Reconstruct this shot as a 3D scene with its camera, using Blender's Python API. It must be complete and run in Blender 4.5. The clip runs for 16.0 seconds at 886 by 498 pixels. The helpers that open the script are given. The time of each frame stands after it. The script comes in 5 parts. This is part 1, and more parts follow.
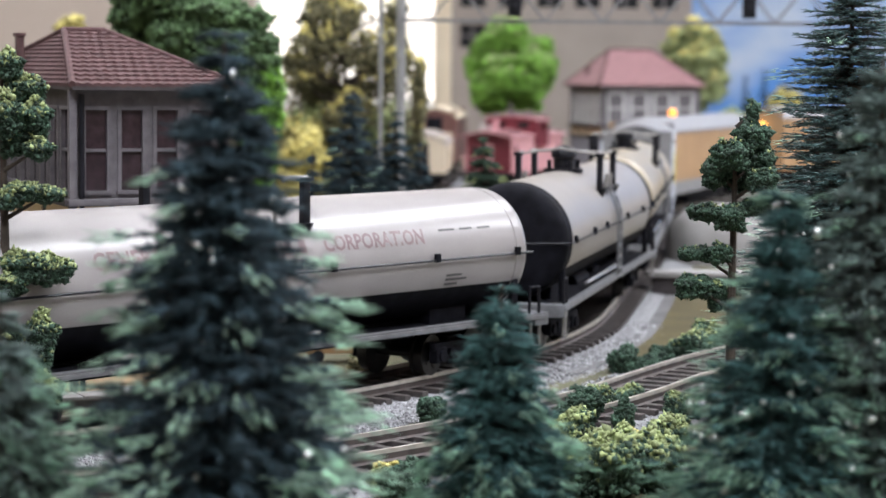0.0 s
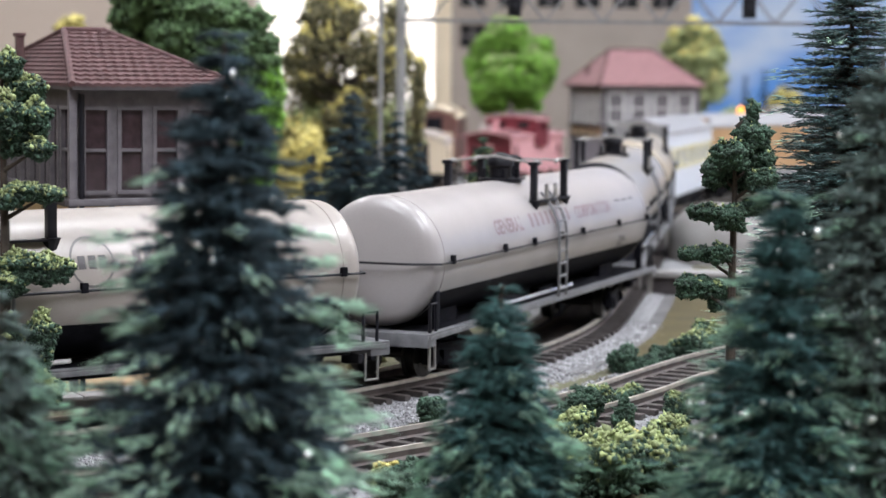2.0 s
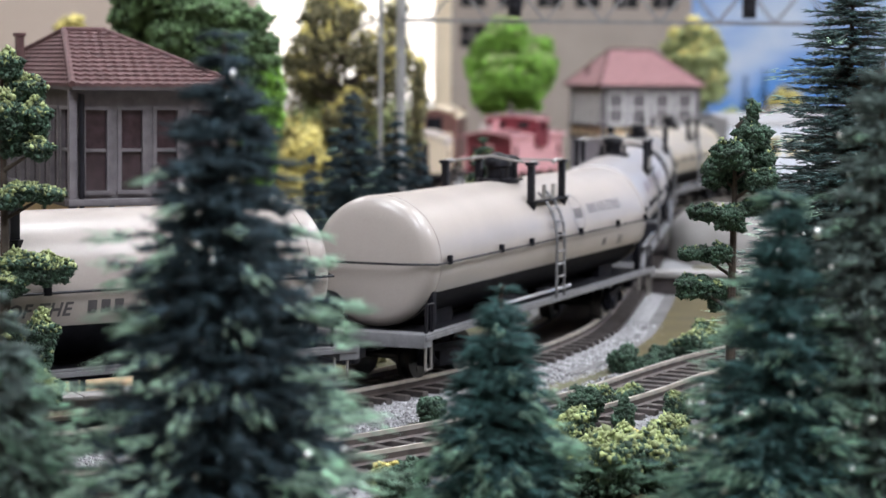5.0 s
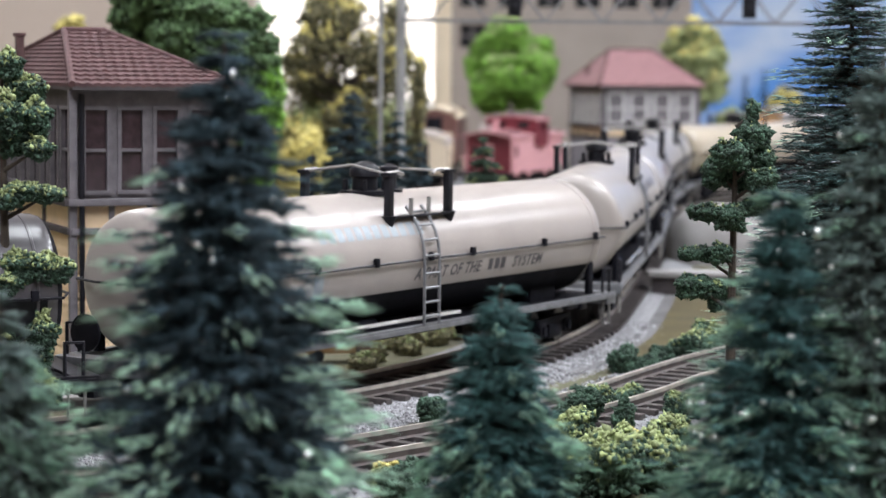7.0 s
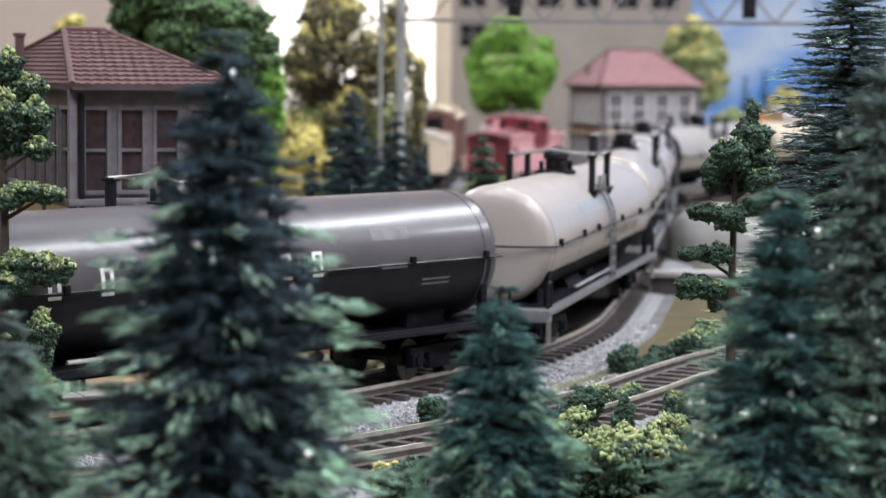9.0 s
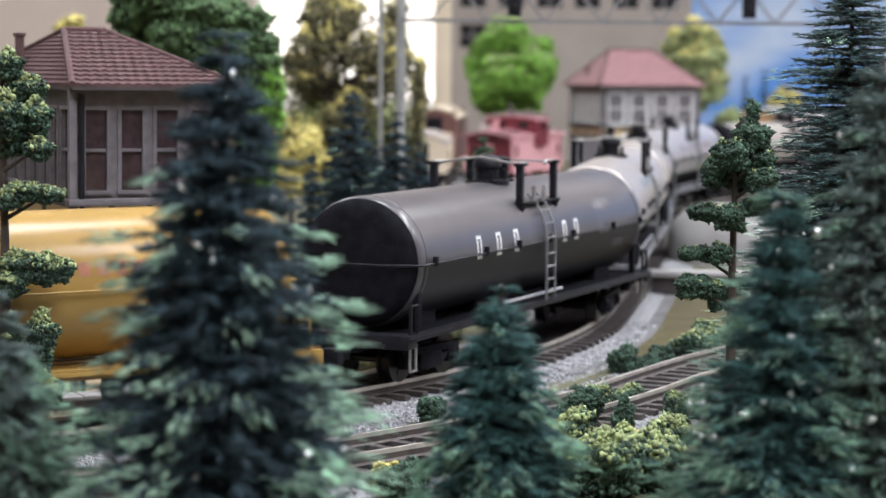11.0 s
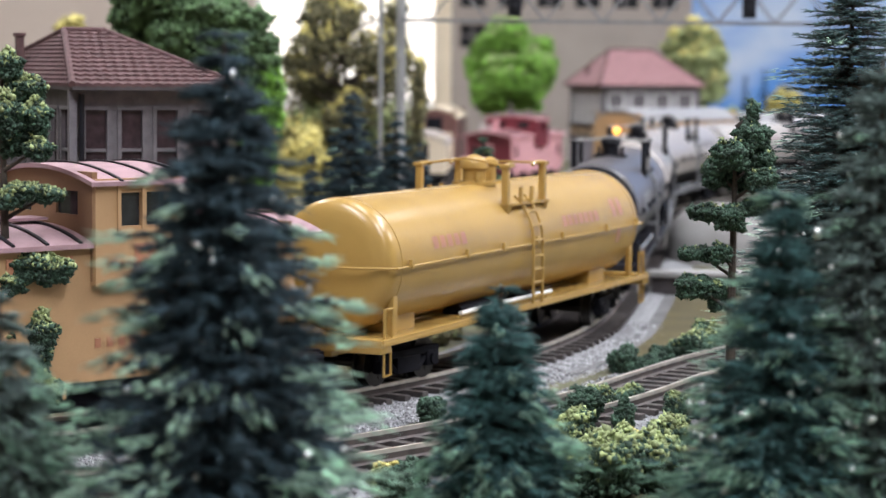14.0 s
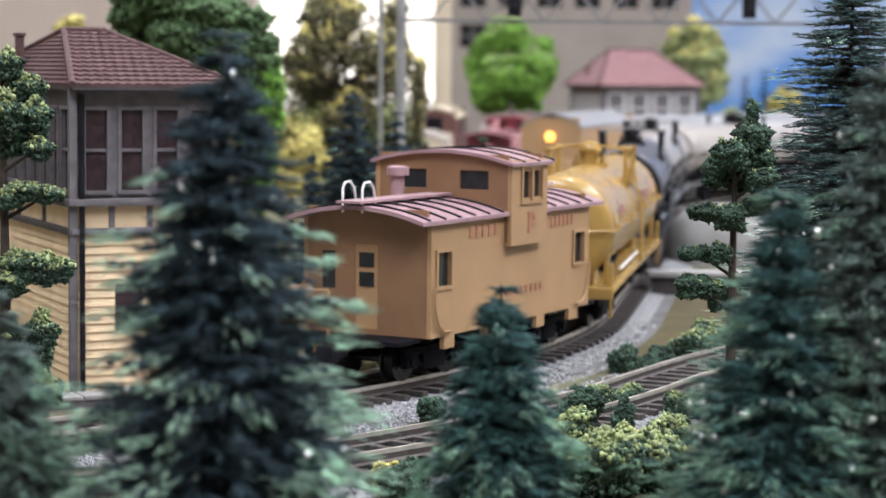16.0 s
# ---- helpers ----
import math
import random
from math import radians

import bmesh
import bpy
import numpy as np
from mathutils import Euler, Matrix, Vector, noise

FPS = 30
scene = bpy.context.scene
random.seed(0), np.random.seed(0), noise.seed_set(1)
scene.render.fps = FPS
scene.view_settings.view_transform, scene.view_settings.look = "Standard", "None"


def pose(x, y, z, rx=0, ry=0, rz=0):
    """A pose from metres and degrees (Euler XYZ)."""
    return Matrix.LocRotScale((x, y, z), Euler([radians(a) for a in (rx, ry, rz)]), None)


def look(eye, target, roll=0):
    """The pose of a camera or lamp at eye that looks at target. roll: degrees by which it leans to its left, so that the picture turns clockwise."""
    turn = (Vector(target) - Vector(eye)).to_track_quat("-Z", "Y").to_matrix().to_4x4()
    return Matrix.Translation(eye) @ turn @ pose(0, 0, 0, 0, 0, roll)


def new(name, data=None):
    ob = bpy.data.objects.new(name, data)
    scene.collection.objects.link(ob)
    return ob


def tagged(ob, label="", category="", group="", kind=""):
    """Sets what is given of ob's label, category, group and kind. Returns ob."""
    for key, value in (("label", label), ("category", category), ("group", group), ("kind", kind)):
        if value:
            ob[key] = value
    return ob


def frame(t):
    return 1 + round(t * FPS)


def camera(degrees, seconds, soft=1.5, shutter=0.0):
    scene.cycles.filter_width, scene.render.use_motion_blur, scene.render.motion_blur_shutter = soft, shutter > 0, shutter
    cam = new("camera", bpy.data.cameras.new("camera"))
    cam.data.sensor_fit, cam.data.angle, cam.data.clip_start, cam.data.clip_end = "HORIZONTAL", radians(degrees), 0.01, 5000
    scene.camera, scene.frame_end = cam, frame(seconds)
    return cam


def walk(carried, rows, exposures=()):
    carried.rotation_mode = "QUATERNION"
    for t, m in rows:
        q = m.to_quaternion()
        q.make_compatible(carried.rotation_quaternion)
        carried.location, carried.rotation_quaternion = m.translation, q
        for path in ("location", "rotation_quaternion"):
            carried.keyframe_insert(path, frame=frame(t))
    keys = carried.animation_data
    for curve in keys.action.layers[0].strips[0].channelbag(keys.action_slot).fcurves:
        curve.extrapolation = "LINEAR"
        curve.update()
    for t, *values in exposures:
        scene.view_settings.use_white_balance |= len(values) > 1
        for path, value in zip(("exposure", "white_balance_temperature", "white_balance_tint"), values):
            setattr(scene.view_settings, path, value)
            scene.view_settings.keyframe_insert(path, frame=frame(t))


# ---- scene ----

# ======== camera ========
EYE = (0.0, 0.0, 0.0769)
cam = camera(23.68, 16.0, soft=1.5)
CAM_POSE = look(EYE, (0.0, math.cos(radians(4.793)), 0.0769 - math.sin(radians(4.793))), 0.569)
walk(cam, [(0.0, CAM_POSE), (16.0, CAM_POSE)], exposures=[(0.0, 0.15), (16.0, 0.15)])
cam.data.dof.use_dof = True
cam.data.dof.focus_distance = 0.455
cam.data.dof.aperture_fstop = 35.0

# ======== light: an exhibition room with ceiling panels and one bright window ========
world = bpy.data.worlds.new("room_world")
scene.world = world
world.use_nodes = True
world.node_tree.nodes["Background"].inputs[0].default_value = (0.62, 0.66, 0.74, 1)
world.node_tree.nodes["Background"].inputs[1].default_value = 0.25


def area_lamp(name, eye, target, sx, sy, watts, colour):
    data = bpy.data.lights.new(name, "AREA")
    data.shape, data.size, data.size_y, data.energy, data.color = "RECTANGLE", sx, sy, watts, colour
    ob = new(name, data)
    ob.matrix_world = look(eye, target)
    return ob


COOL = (0.90, 0.905, 1.0)
LAMPS = ((0.20, 0.75, 8.0), (1.30, 0.75, 21.0), (1.25, 1.9, 14.0), (2.55, 1.85, 27.0), (-0.9, 2.0, 17.0), (0.75, -0.75, 27.0), (-0.55, -0.45, 20.0))
for lx, ly, watts in LAMPS:
    area_lamp("ceiling_lamp", (lx, ly, 1.50), (lx, ly, 0), 0.30, 1.20, watts, COOL)

MM = 0.001

# ======== materials ========


def material(name, colour, rough=0.6, metal=0.0, vary=0.25, scale=300.0, fine=2500.0, bump=0.15, island=0.0, second=None, spec=0.5, coat=0.0):
    """Colour varied at two scales, with a fine relief; island: light and dark from piece to piece."""
    m = bpy.data.materials.new(name)
    m.use_nodes = True
    nt = m.node_tree
    b = nt.nodes["Principled BSDF"]
    b.inputs["Roughness"].default_value = rough
    b.inputs["Metallic"].default_value = metal
    b.inputs["Specular IOR Level"].default_value = spec
    b.inputs["Coat Weight"].default_value = coat
    b.inputs["Coat Roughness"].default_value = 0.12
    tc = nt.nodes.new("ShaderNodeTexCoord")
    n1 = nt.nodes.new("ShaderNodeTexNoise")
    n1.inputs["Scale"].default_value = scale
    n1.inputs["Detail"].default_value = 5
    n2 = nt.nodes.new("ShaderNodeTexNoise")
    n2.inputs["Scale"].default_value = fine
    n2.inputs["Detail"].default_value = 3
    for n in (n1, n2):
        nt.links.new(tc.outputs["Object"], n.inputs["Vector"])
    lo = [c * (1 - vary) for c in colour]
    hi = list(second) if second else [min(1, c * (1 + vary)) for c in colour]
    ramp = nt.nodes.new("ShaderNodeValToRGB")
    ramp.color_ramp.elements[0].position, ramp.color_ramp.elements[1].position = 0.33, 0.67
    ramp.color_ramp.elements[0].color, ramp.color_ramp.elements[1].color = (*lo, 1), (*hi, 1)
    nt.links.new(n1.outputs["Fac"], ramp.inputs["Fac"])
    last = ramp.outputs["Color"]
    mix = nt.nodes.new("ShaderNodeMix")
    mix.data_type, mix.blend_type = "RGBA", "OVERLAY"
    mix.inputs["Factor"].default_value = 0.5 * vary + 0.05
    nt.links.new(last, mix.inputs["A"])
    nt.links.new(n2.outputs["Fac"], mix.inputs["B"])
    last = mix.outputs["Result"]
    if island:
        geo = nt.nodes.new("ShaderNodeNewGeometry")
        hsv = nt.nodes.new("ShaderNodeHueSaturation")
        mr = nt.nodes.new("ShaderNodeMapRange")
        mr.inputs["To Min"].default_value, mr.inputs["To Max"].default_value = 1 - island, 1 + island
        nt.links.new(geo.outputs["Random Per Island"], mr.inputs["Value"])
        nt.links.new(mr.outputs["Result"], hsv.inputs["Value"])
        nt.links.new(last, hsv.inputs["Color"])
        last = hsv.outputs["Color"]
    nt.links.new(last, b.inputs["Base Color"])
    if bump:
        bp = nt.nodes.new("ShaderNodeBump")
        bp.inputs["Strength"].default_value = bump
        bp.inputs["Distance"].default_value = 0.0004
        nt.links.new(n2.outputs["Fac"], bp.inputs["Height"])
        nt.links.new(bp.outputs["Normal"], b.inputs["Normal"])
    return m


def glow(name, colour, strength):
    m = bpy.data.materials.new(name)
    m.use_nodes = True
    b = m.node_tree.nodes["Principled BSDF"]
    b.inputs["Base Color"].default_value = (*colour, 1)
    b.inputs["Emission Color"].default_value = (*colour, 1)
    b.inputs["Emission Strength"].default_value = strength
    return m


M_BLACK = material("black_plastic", (0.009, 0.009, 0.013), 0.42, vary=0.3, bump=0.08, spec=0.25)
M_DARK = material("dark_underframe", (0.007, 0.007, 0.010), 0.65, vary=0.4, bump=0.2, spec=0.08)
M_RAILTOP = material("nickel_rail", (0.74, 0.70, 0.64), 0.38, 0.8, vary=0.15)
M_RAILWEB = material("weathered_rail_side", (0.075, 0.06, 0.055), 0.6, 0.3, vary=0.3)
M_TIE = material("dark_plastic_ties", (0.058, 0.050, 0.048), 0.42, vary=0.4, bump=0.3)
M_BALLAST = material("grey_ballast_bed", (0.22, 0.22, 0.23), 0.9, vary=0.45, scale=700, fine=1800, bump=0.9)
M_STONE = material("ballast_stones", (0.27, 0.27, 0.28), 0.85, vary=0.3, island=0.5)
M_WHEEL = material("steel_wheel", (0.05, 0.048, 0.047), 0.3, 0.9, vary=0.2)
M_SILVER = material("silver_grey_paint", (0.31, 0.29, 0.287), 0.28, vary=0.06, scale=60, bump=0.03)
M_CREAM = material("cream_tank_paint", (0.335, 0.303, 0.28), 0.28, vary=0.06, scale=60, bump=0.03)
M_BEIGE = material("beige_tank_paint", (0.34, 0.305, 0.283), 0.28, vary=0.06, scale=60, bump=0.03)
M_TANKGREY = material("dark_grey_tank_paint", (0.078, 0.073, 0.080), 0.32, coat=0.15, vary=0.1, scale=60, bump=0.03)
M_YELLOW = material("yellow_tank_paint", (0.37, 0.23, 0.066), 0.26, coat=0.1, vary=0.06, scale=60, bump=0.03)
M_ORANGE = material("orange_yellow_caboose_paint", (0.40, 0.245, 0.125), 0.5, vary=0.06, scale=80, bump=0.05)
# the caboose orange browned down, shade of its ends put into the colour
M_ENDSHADE = material("orange_with_end_shade", (0.24, 0.132, 0.07), 0.5, vary=0.1, scale=80, bump=0.05)
M_ROOFRED = material("brown_red_caboose_roof", (0.34, 0.215, 0.235), 0.42, vary=0.12)
M_FADED = material("faded_brown_red_lettering", (0.37, 0.165, 0.10), 0.3, vary=0.15)
M_TILEPINK = material("pinkish_roof_tiles", (0.25, 0.13, 0.135), 0.6, vary=0.15)
M_GREYWALL = material("grey_violet_siding", (0.25, 0.235, 0.262), 0.7, vary=0.15)
M_TRUSS = material("dull_grey_steel", (0.17, 0.17, 0.18), 0.5, 0.3, vary=0.15)
M_MAROON = material("maroon_lettering", (0.215, 0.15, 0.158), 0.3, vary=0.1)
M_BLUEGREY = material("faded_blue_lettering", (0.31, 0.355, 0.39), 0.5, vary=0.1)
M_TEXT = material("dark_lettering", (0.075, 0.07, 0.075), 0.5, vary=0.1)
M_GREYTEXT = material("worn_grey_lettering", (0.135, 0.125, 0.128), 0.4, vary=0.15)
M_WHITE = material("white_paint", (0.75, 0.75, 0.73), 0.45, vary=0.06)
M_WIRE = material("grey_wire", (0.30, 0.29, 0.28), 0.4, 0.5, vary=0.2)
M_STEPS = material("dull_grey_sill", (0.165, 0.168, 0.178), 0.38, 0.2, vary=0.2)
M_MAST = material("light_grey_mast", (0.31, 0.31, 0.31), 0.35, 0.2, vary=0.1)
# pale so that the pipe shows as the bright reflected line
M_PIPE = material("pale_reflection_pipe", (0.70, 0.69, 0.67), 0.22, 0.6, vary=0.08)
M_TILE = material("brown_roof_tiles", (0.090, 0.048, 0.048), 0.75, vary=0.25, bump=0.2, spec=0.25)
# dark brown; on the tower's sides and back it holds their shade
M_WALLDARK = material("dark_brown_and_side_shade", (0.055, 0.046, 0.048), 0.7, vary=0.25)
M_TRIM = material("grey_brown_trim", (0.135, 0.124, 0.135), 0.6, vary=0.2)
M_SIDING = material("cream_clapboard", (0.76, 0.58, 0.37), 0.65, vary=0.08, scale=120)
M_WINDARK = material("dark_red_window_recess", (0.045, 0.028, 0.034), 0.1, vary=0.3)
M_PINE = material("dark_spruce_needles", (0.027, 0.050, 0.062), 0.7, vary=0.4, island=0.6, spec=0.25)
M_PINETEAL = material("teal_spruce_needles", (0.037, 0.092, 0.090), 0.6, vary=0.4, island=0.6, spec=0.25)


def flock(name, colour, through_share):
    """Thin flocked fibres: light passes through them and comes out on the far side."""
    m = material(name, colour, 0.8, vary=0.3, island=0.4, spec=0.15)
    nt = m.node_tree
    b = nt.nodes["Principled BSDF"]
    tr = nt.nodes.new("ShaderNodeBsdfTranslucent")
    mx = nt.nodes.new("ShaderNodeMixShader")
    mx.inputs["Fac"].default_value = through_share
    nt.links.new(b.inputs["Base Color"].links[0].from_socket, tr.inputs["Color"])
    nt.links.new(b.outputs["BSDF"], mx.inputs[1])
    nt.links.new(tr.outputs["BSDF"], mx.inputs[2])
    nt.links.new(mx.outputs["Shader"], nt.nodes["Material Output"].inputs["Surface"])
    return m


M_TIPTEAL = flock("teal_green_flock", (0.40, 0.56, 0.46), 0.75)
M_TANTANK = material("tan_grey_tank_paint", (0.29, 0.265, 0.24), 0.28, vary=0.06, scale=60, bump=0.03)
M_PALETAN = material("pale_tan_tank_paint", (0.36, 0.31, 0.235), 0.28, vary=0.06, scale=60, bump=0.03)
M_PINETIP = flock("pale_green_flock", (0.54, 0.70, 0.59), 0.75)
M_GREYNEEDLE = material("grey_green_spruce_needles", (0.10, 0.142, 0.13), 0.6, vary=0.4, island=0.6, spec=0.25)
# mirror-like grains that stand in for highlights on glossy needles
M_GLINT = material("glint_mirror", (0.9, 0.92, 0.9), 0.3, 0.95, vary=0.1, bump=0.0)
M_PINEBLUE = material("blue_green_spruce_needles", (0.06, 0.11, 0.11), 0.3, vary=0.4, island=0.7)
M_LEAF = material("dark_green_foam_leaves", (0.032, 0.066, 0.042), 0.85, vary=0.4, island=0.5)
# a leaf colour of its own; on dark clumps it holds their rim light
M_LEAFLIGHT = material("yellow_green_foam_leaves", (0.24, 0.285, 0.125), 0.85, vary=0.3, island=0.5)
M_LIME = material("bright_green_foliage", (0.15, 0.31, 0.045), 0.85, vary=0.35, island=0.45)
M_MIDGREEN = material("mid_green_foliage", (0.075, 0.135, 0.055), 0.85, vary=0.35, island=0.45)
M_OLIVE = material("olive_brown_foliage", (0.16, 0.15, 0.08), 0.85, vary=0.4, island=0.5)
M_MUSTARD = material("mustard_foliage", (0.52, 0.45, 0.15), 0.85, vary=0.3, island=0.4)
M_TRUNK = material("dark_brown_bark", (0.045, 0.034, 0.026), 0.85, vary=0.4, bump=0.5)
M_GROUND = material("scenic_ground", (0.10, 0.085, 0.055), 0.95, vary=0.5, scale=25, fine=1200, bump=0.8, second=(0.13, 0.13, 0.07))
M_PLASTER = material("pale_plaster", (0.25, 0.24, 0.235), 0.8, vary=0.12, scale=40, bump=0.2)
M_BANK = material("grey_plaster_bank", (0.115, 0.112, 0.114), 0.9, vary=0.2, scale=90, fine=1500, bump=0.5)
M_POND = material("olive_brown_board", (0.064, 0.050, 0.015), 0.7, vary=0.25, scale=60, bump=0.2)
M_PINK = material("pink_caboose_paint", (0.60, 0.31, 0.33), 0.5, vary=0.08)
M_DEEPRED = material("deep_red_paint", (0.15, 0.02, 0.032), 0.5, vary=0.1)
M_BROWN = material("brown_boxcar_paint", (0.14, 0.06, 0.05), 0.55, vary=0.15)
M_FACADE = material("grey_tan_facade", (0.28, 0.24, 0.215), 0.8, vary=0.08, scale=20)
# lit copy of the facade colour; also plain cream for coaches and boxcars
M_FACADELIT = material("cream_and_lit_facade", (0.62, 0.52, 0.39), 0.8, vary=0.06, scale=20)
M_ROOM = material("beige_room_wall", (0.46, 0.38, 0.32), 0.9, vary=0.05, scale=3, fine=200)
M_CEIL = material("white_ceiling", (0.8, 0.8, 0.78), 0.9, vary=0.03, scale=3)
M_FLOOR = material("grey_carpet", (0.30, 0.30, 0.32), 0.95, vary=0.2, scale=20)
M_GLASS = material("dark_glass", (0.02, 0.022, 0.025), 0.08, vary=0.2, bump=0.0)
M_LOCOGREY = material("light_grey_roof_paint", (0.24, 0.24, 0.25), 0.45, vary=0.08)
M_PALEBLUE = material("pale_blue_white_paint", (0.60, 0.64, 0.72), 0.4, vary=0.06)
M_LAMP = glow("lit_headlight", (1.0, 0.50, 0.10), 2.6)
M_BEACON = glow("amber_beacon", (1.0, 0.35, 0.05), 1.5)
M_PANEL = glow("ceiling_panel_light", (0.90, 0.97, 1.0), 7.0)
M_WINDOW = glow("bright_window_pane", (1.0, 0.93, 0.86), 0.85)

# ======== mesh helpers (lengths in mm) ========


def quad_box(bm, x0, x1, y0, y1, z0, z1, bevel=0.0):
    r = bmesh.ops.create_cube(bm, size=1.0)
    bmesh.ops.scale(bm, vec=(x1 - x0, y1 - y0, z1 - z0), verts=r["verts"])
    bmesh.ops.translate(bm, vec=((x0 + x1) / 2, (y0 + y1) / 2, (z0 + z1) / 2), verts=r["verts"])
    if bevel:
        es = list({e for v in r["verts"] for e in v.link_edges})
        bmesh.ops.bevel(bm, geom=es, offset=bevel, segments=2, affect="EDGES", profile=0.6)
    return bm


def box(x0, x1, y0, y1, z0, z1, bevel=0.0):
    return quad_box(bmesh.new(), x0, x1, y0, y1, z0, z1, bevel)


def rod(bm, a, b, r, seg=8, r2=None):
    a, b = Vector(a), Vector(b)
    d = b - a
    m = Matrix.Translation((a + b) / 2) @ d.to_track_quat("Z", "Y").to_matrix().to_4x4()
    bmesh.ops.create_cone(bm, cap_ends=True, segments=seg, radius1=r, radius2=r if r2 is None else r2, depth=d.length, matrix=m)
    return bm


def wire(bm, pts, r, seg=6):
    """One bent rod through the points, in one piece."""
    pts = [Vector(p) for p in pts]
    rings = []
    side = None
    for i, p in enumerate(pts):
        t = (pts[min(i + 1, len(pts) - 1)] - p).normalized() + (p - pts[max(i - 1, 0)]).normalized()
        t.normalize()
        if side is None:
            side = t.orthogonal().normalized()
        else:
            side = (side - t * side.dot(t)).normalized()
        up = t.cross(side)
        rings.append([bm.verts.new(p + r * (math.cos(2 * math.pi * k / seg) * side + math.sin(2 * math.pi * k / seg) * up)) for k in range(seg)])
    for a, b in zip(rings, rings[1:]):
        for k in range(seg):
            bm.faces.new((a[k], a[(k + 1) % seg], b[(k + 1) % seg], b[k]))
    bm.faces.new(rings[0][::-1])
    bm.faces.new(rings[-1])
    return bm


def lathe(profile, seg=40, axis="x"):
    """A turned body from (along, radius) pairs."""
    bm = bmesh.new()
    rings = []
    for u, r in profile:
        ring = []
        for k in range(seg):
            a = 2 * math.pi * k / seg
            c, s2 = r * math.cos(a), r * math.sin(a)
            ring.append(bm.verts.new((u, c, s2) if axis == "x" else (c, s2, u)))
        rings.append(ring)
    for p, q in zip(rings, rings[1:]):
        for k in range(seg):
            bm.faces.new((p[k], p[(k + 1) % seg], q[(k + 1) % seg], q[k]))
    bm.faces.new(rings[0][::-1])
    bm.faces.new(rings[-1])
    bmesh.ops.recalc_face_normals(bm, faces=bm.faces)
    return bm


def mesh_of(bm, name, mat, smooth=True):
    me = bpy.data.meshes.new(name)
    bmesh.ops.scale(bm, vec=(MM, MM, MM), verts=bm.verts)
    bm.to_mesh(me)
    bm.free()
    me.materials.append(mat)
    if smooth:
        for p in me.polygons:
            p.use_smooth = True
        me.set_sharp_from_angle(angle=radians(38))
    return me


def part(name, bm, mat, parent, label="", m=None, smooth=True):
    ob = new(name, mesh_of(bm, name, mat, smooth))
    ob.parent = parent
    if m is not None:
        ob.matrix_basis = m
    if label:
        tagged(ob, label)
    return ob


def solo(name, bm, mat, label, category, group="", kind="", m=None, smooth=True):
    ob = new(name, mesh_of(bm, name, mat, smooth))
    if m is not None:
        ob.matrix_basis = m
    return tagged(ob, label, category, group, kind)


def at(x, y, z, rz=0.0):
    """A pose from millimetres."""
    return pose(x * MM, y * MM, z * MM, 0, 0, rz)


def thing(name, m, label, category, group=""):
    ob = new(name)
    ob.empty_display_size = 0.01
    ob.matrix_basis = m
    return tagged(ob, label, category, group)


def fast_mesh(name, verts, faces, mat):
    """verts (N,3) in mm, faces (M,3)."""
    me = bpy.data.meshes.new(name)
    me.vertices.add(len(verts))
    me.vertices.foreach_set("co", (np.asarray(verts, dtype=np.float32) * MM).ravel())
    f = np.asarray(faces, dtype=np.int32)
    me.loops.add(f.size)
    me.loops.foreach_set("vertex_index", f.ravel())
    me.polygons.add(len(f))
    me.polygons.foreach_set("loop_start", np.arange(0, f.size, 3, dtype=np.int32))
    me.update(calc_edges=True)
    me.materials.append(mat)
    return me


TETRA = np.array([(1, 1, 1), (1, -1, -1), (-1, 1, -1), (-1, -1, 1)], float) / 1.732
TETRA_F = np.array([(0, 1, 2), (0, 3, 1), (0, 2, 3), (1, 3, 2)])
OCTA = np.array([(1, 0, 0), (-1, 0, 0), (0, 1, 0), (0, -1, 0), (0, 0, 1), (0, 0, -1)], float)
OCTA_F = np.array([(0, 2, 4), (2, 1, 4), (1, 3, 4), (3, 0, 4), (2, 0, 5), (1, 2, 5), (3, 1, 5), (0, 3, 5)])


def crumbs(name, centres, sizes, mat, rng, base=OCTA, faces=OCTA_F, squash=0.35):
    """Many small irregular grains in one mesh."""
    c = np.asarray(centres, float)
    n = len(c)
    q = rng.normal(size=(n, 4))
    q /= np.linalg.norm(q, axis=1)[:, None]
    w, x, y, z = q.T
    R = np.stack([np.stack([1 - 2 * (y * y + z * z), 2 * (x * y - z * w), 2 * (x * z + y * w)], -1),
                  np.stack([2 * (x * y + z * w), 1 - 2 * (x * x + z * z), 2 * (y * z - x * w)], -1),
                  np.stack([2 * (x * z - y * w), 2 * (y * z + x * w), 1 - 2 * (x * x + y * y)], -1)], 1)
    k = len(base)
    pts = base[None] * (1 + squash * rng.normal(size=(n, k, 1))) * (1 + 0.3 * rng.normal(size=(n, 1, 3)))
    v = np.einsum("nij,nkj->nki", R, pts) * np.asarray(sizes)[:, None, None] + c[:, None, :]
    f = (faces[None] + (np.arange(n) * k)[:, None, None]).reshape(-1, 3)
    return fast_mesh(name, v.reshape(-1, 3), f, mat)


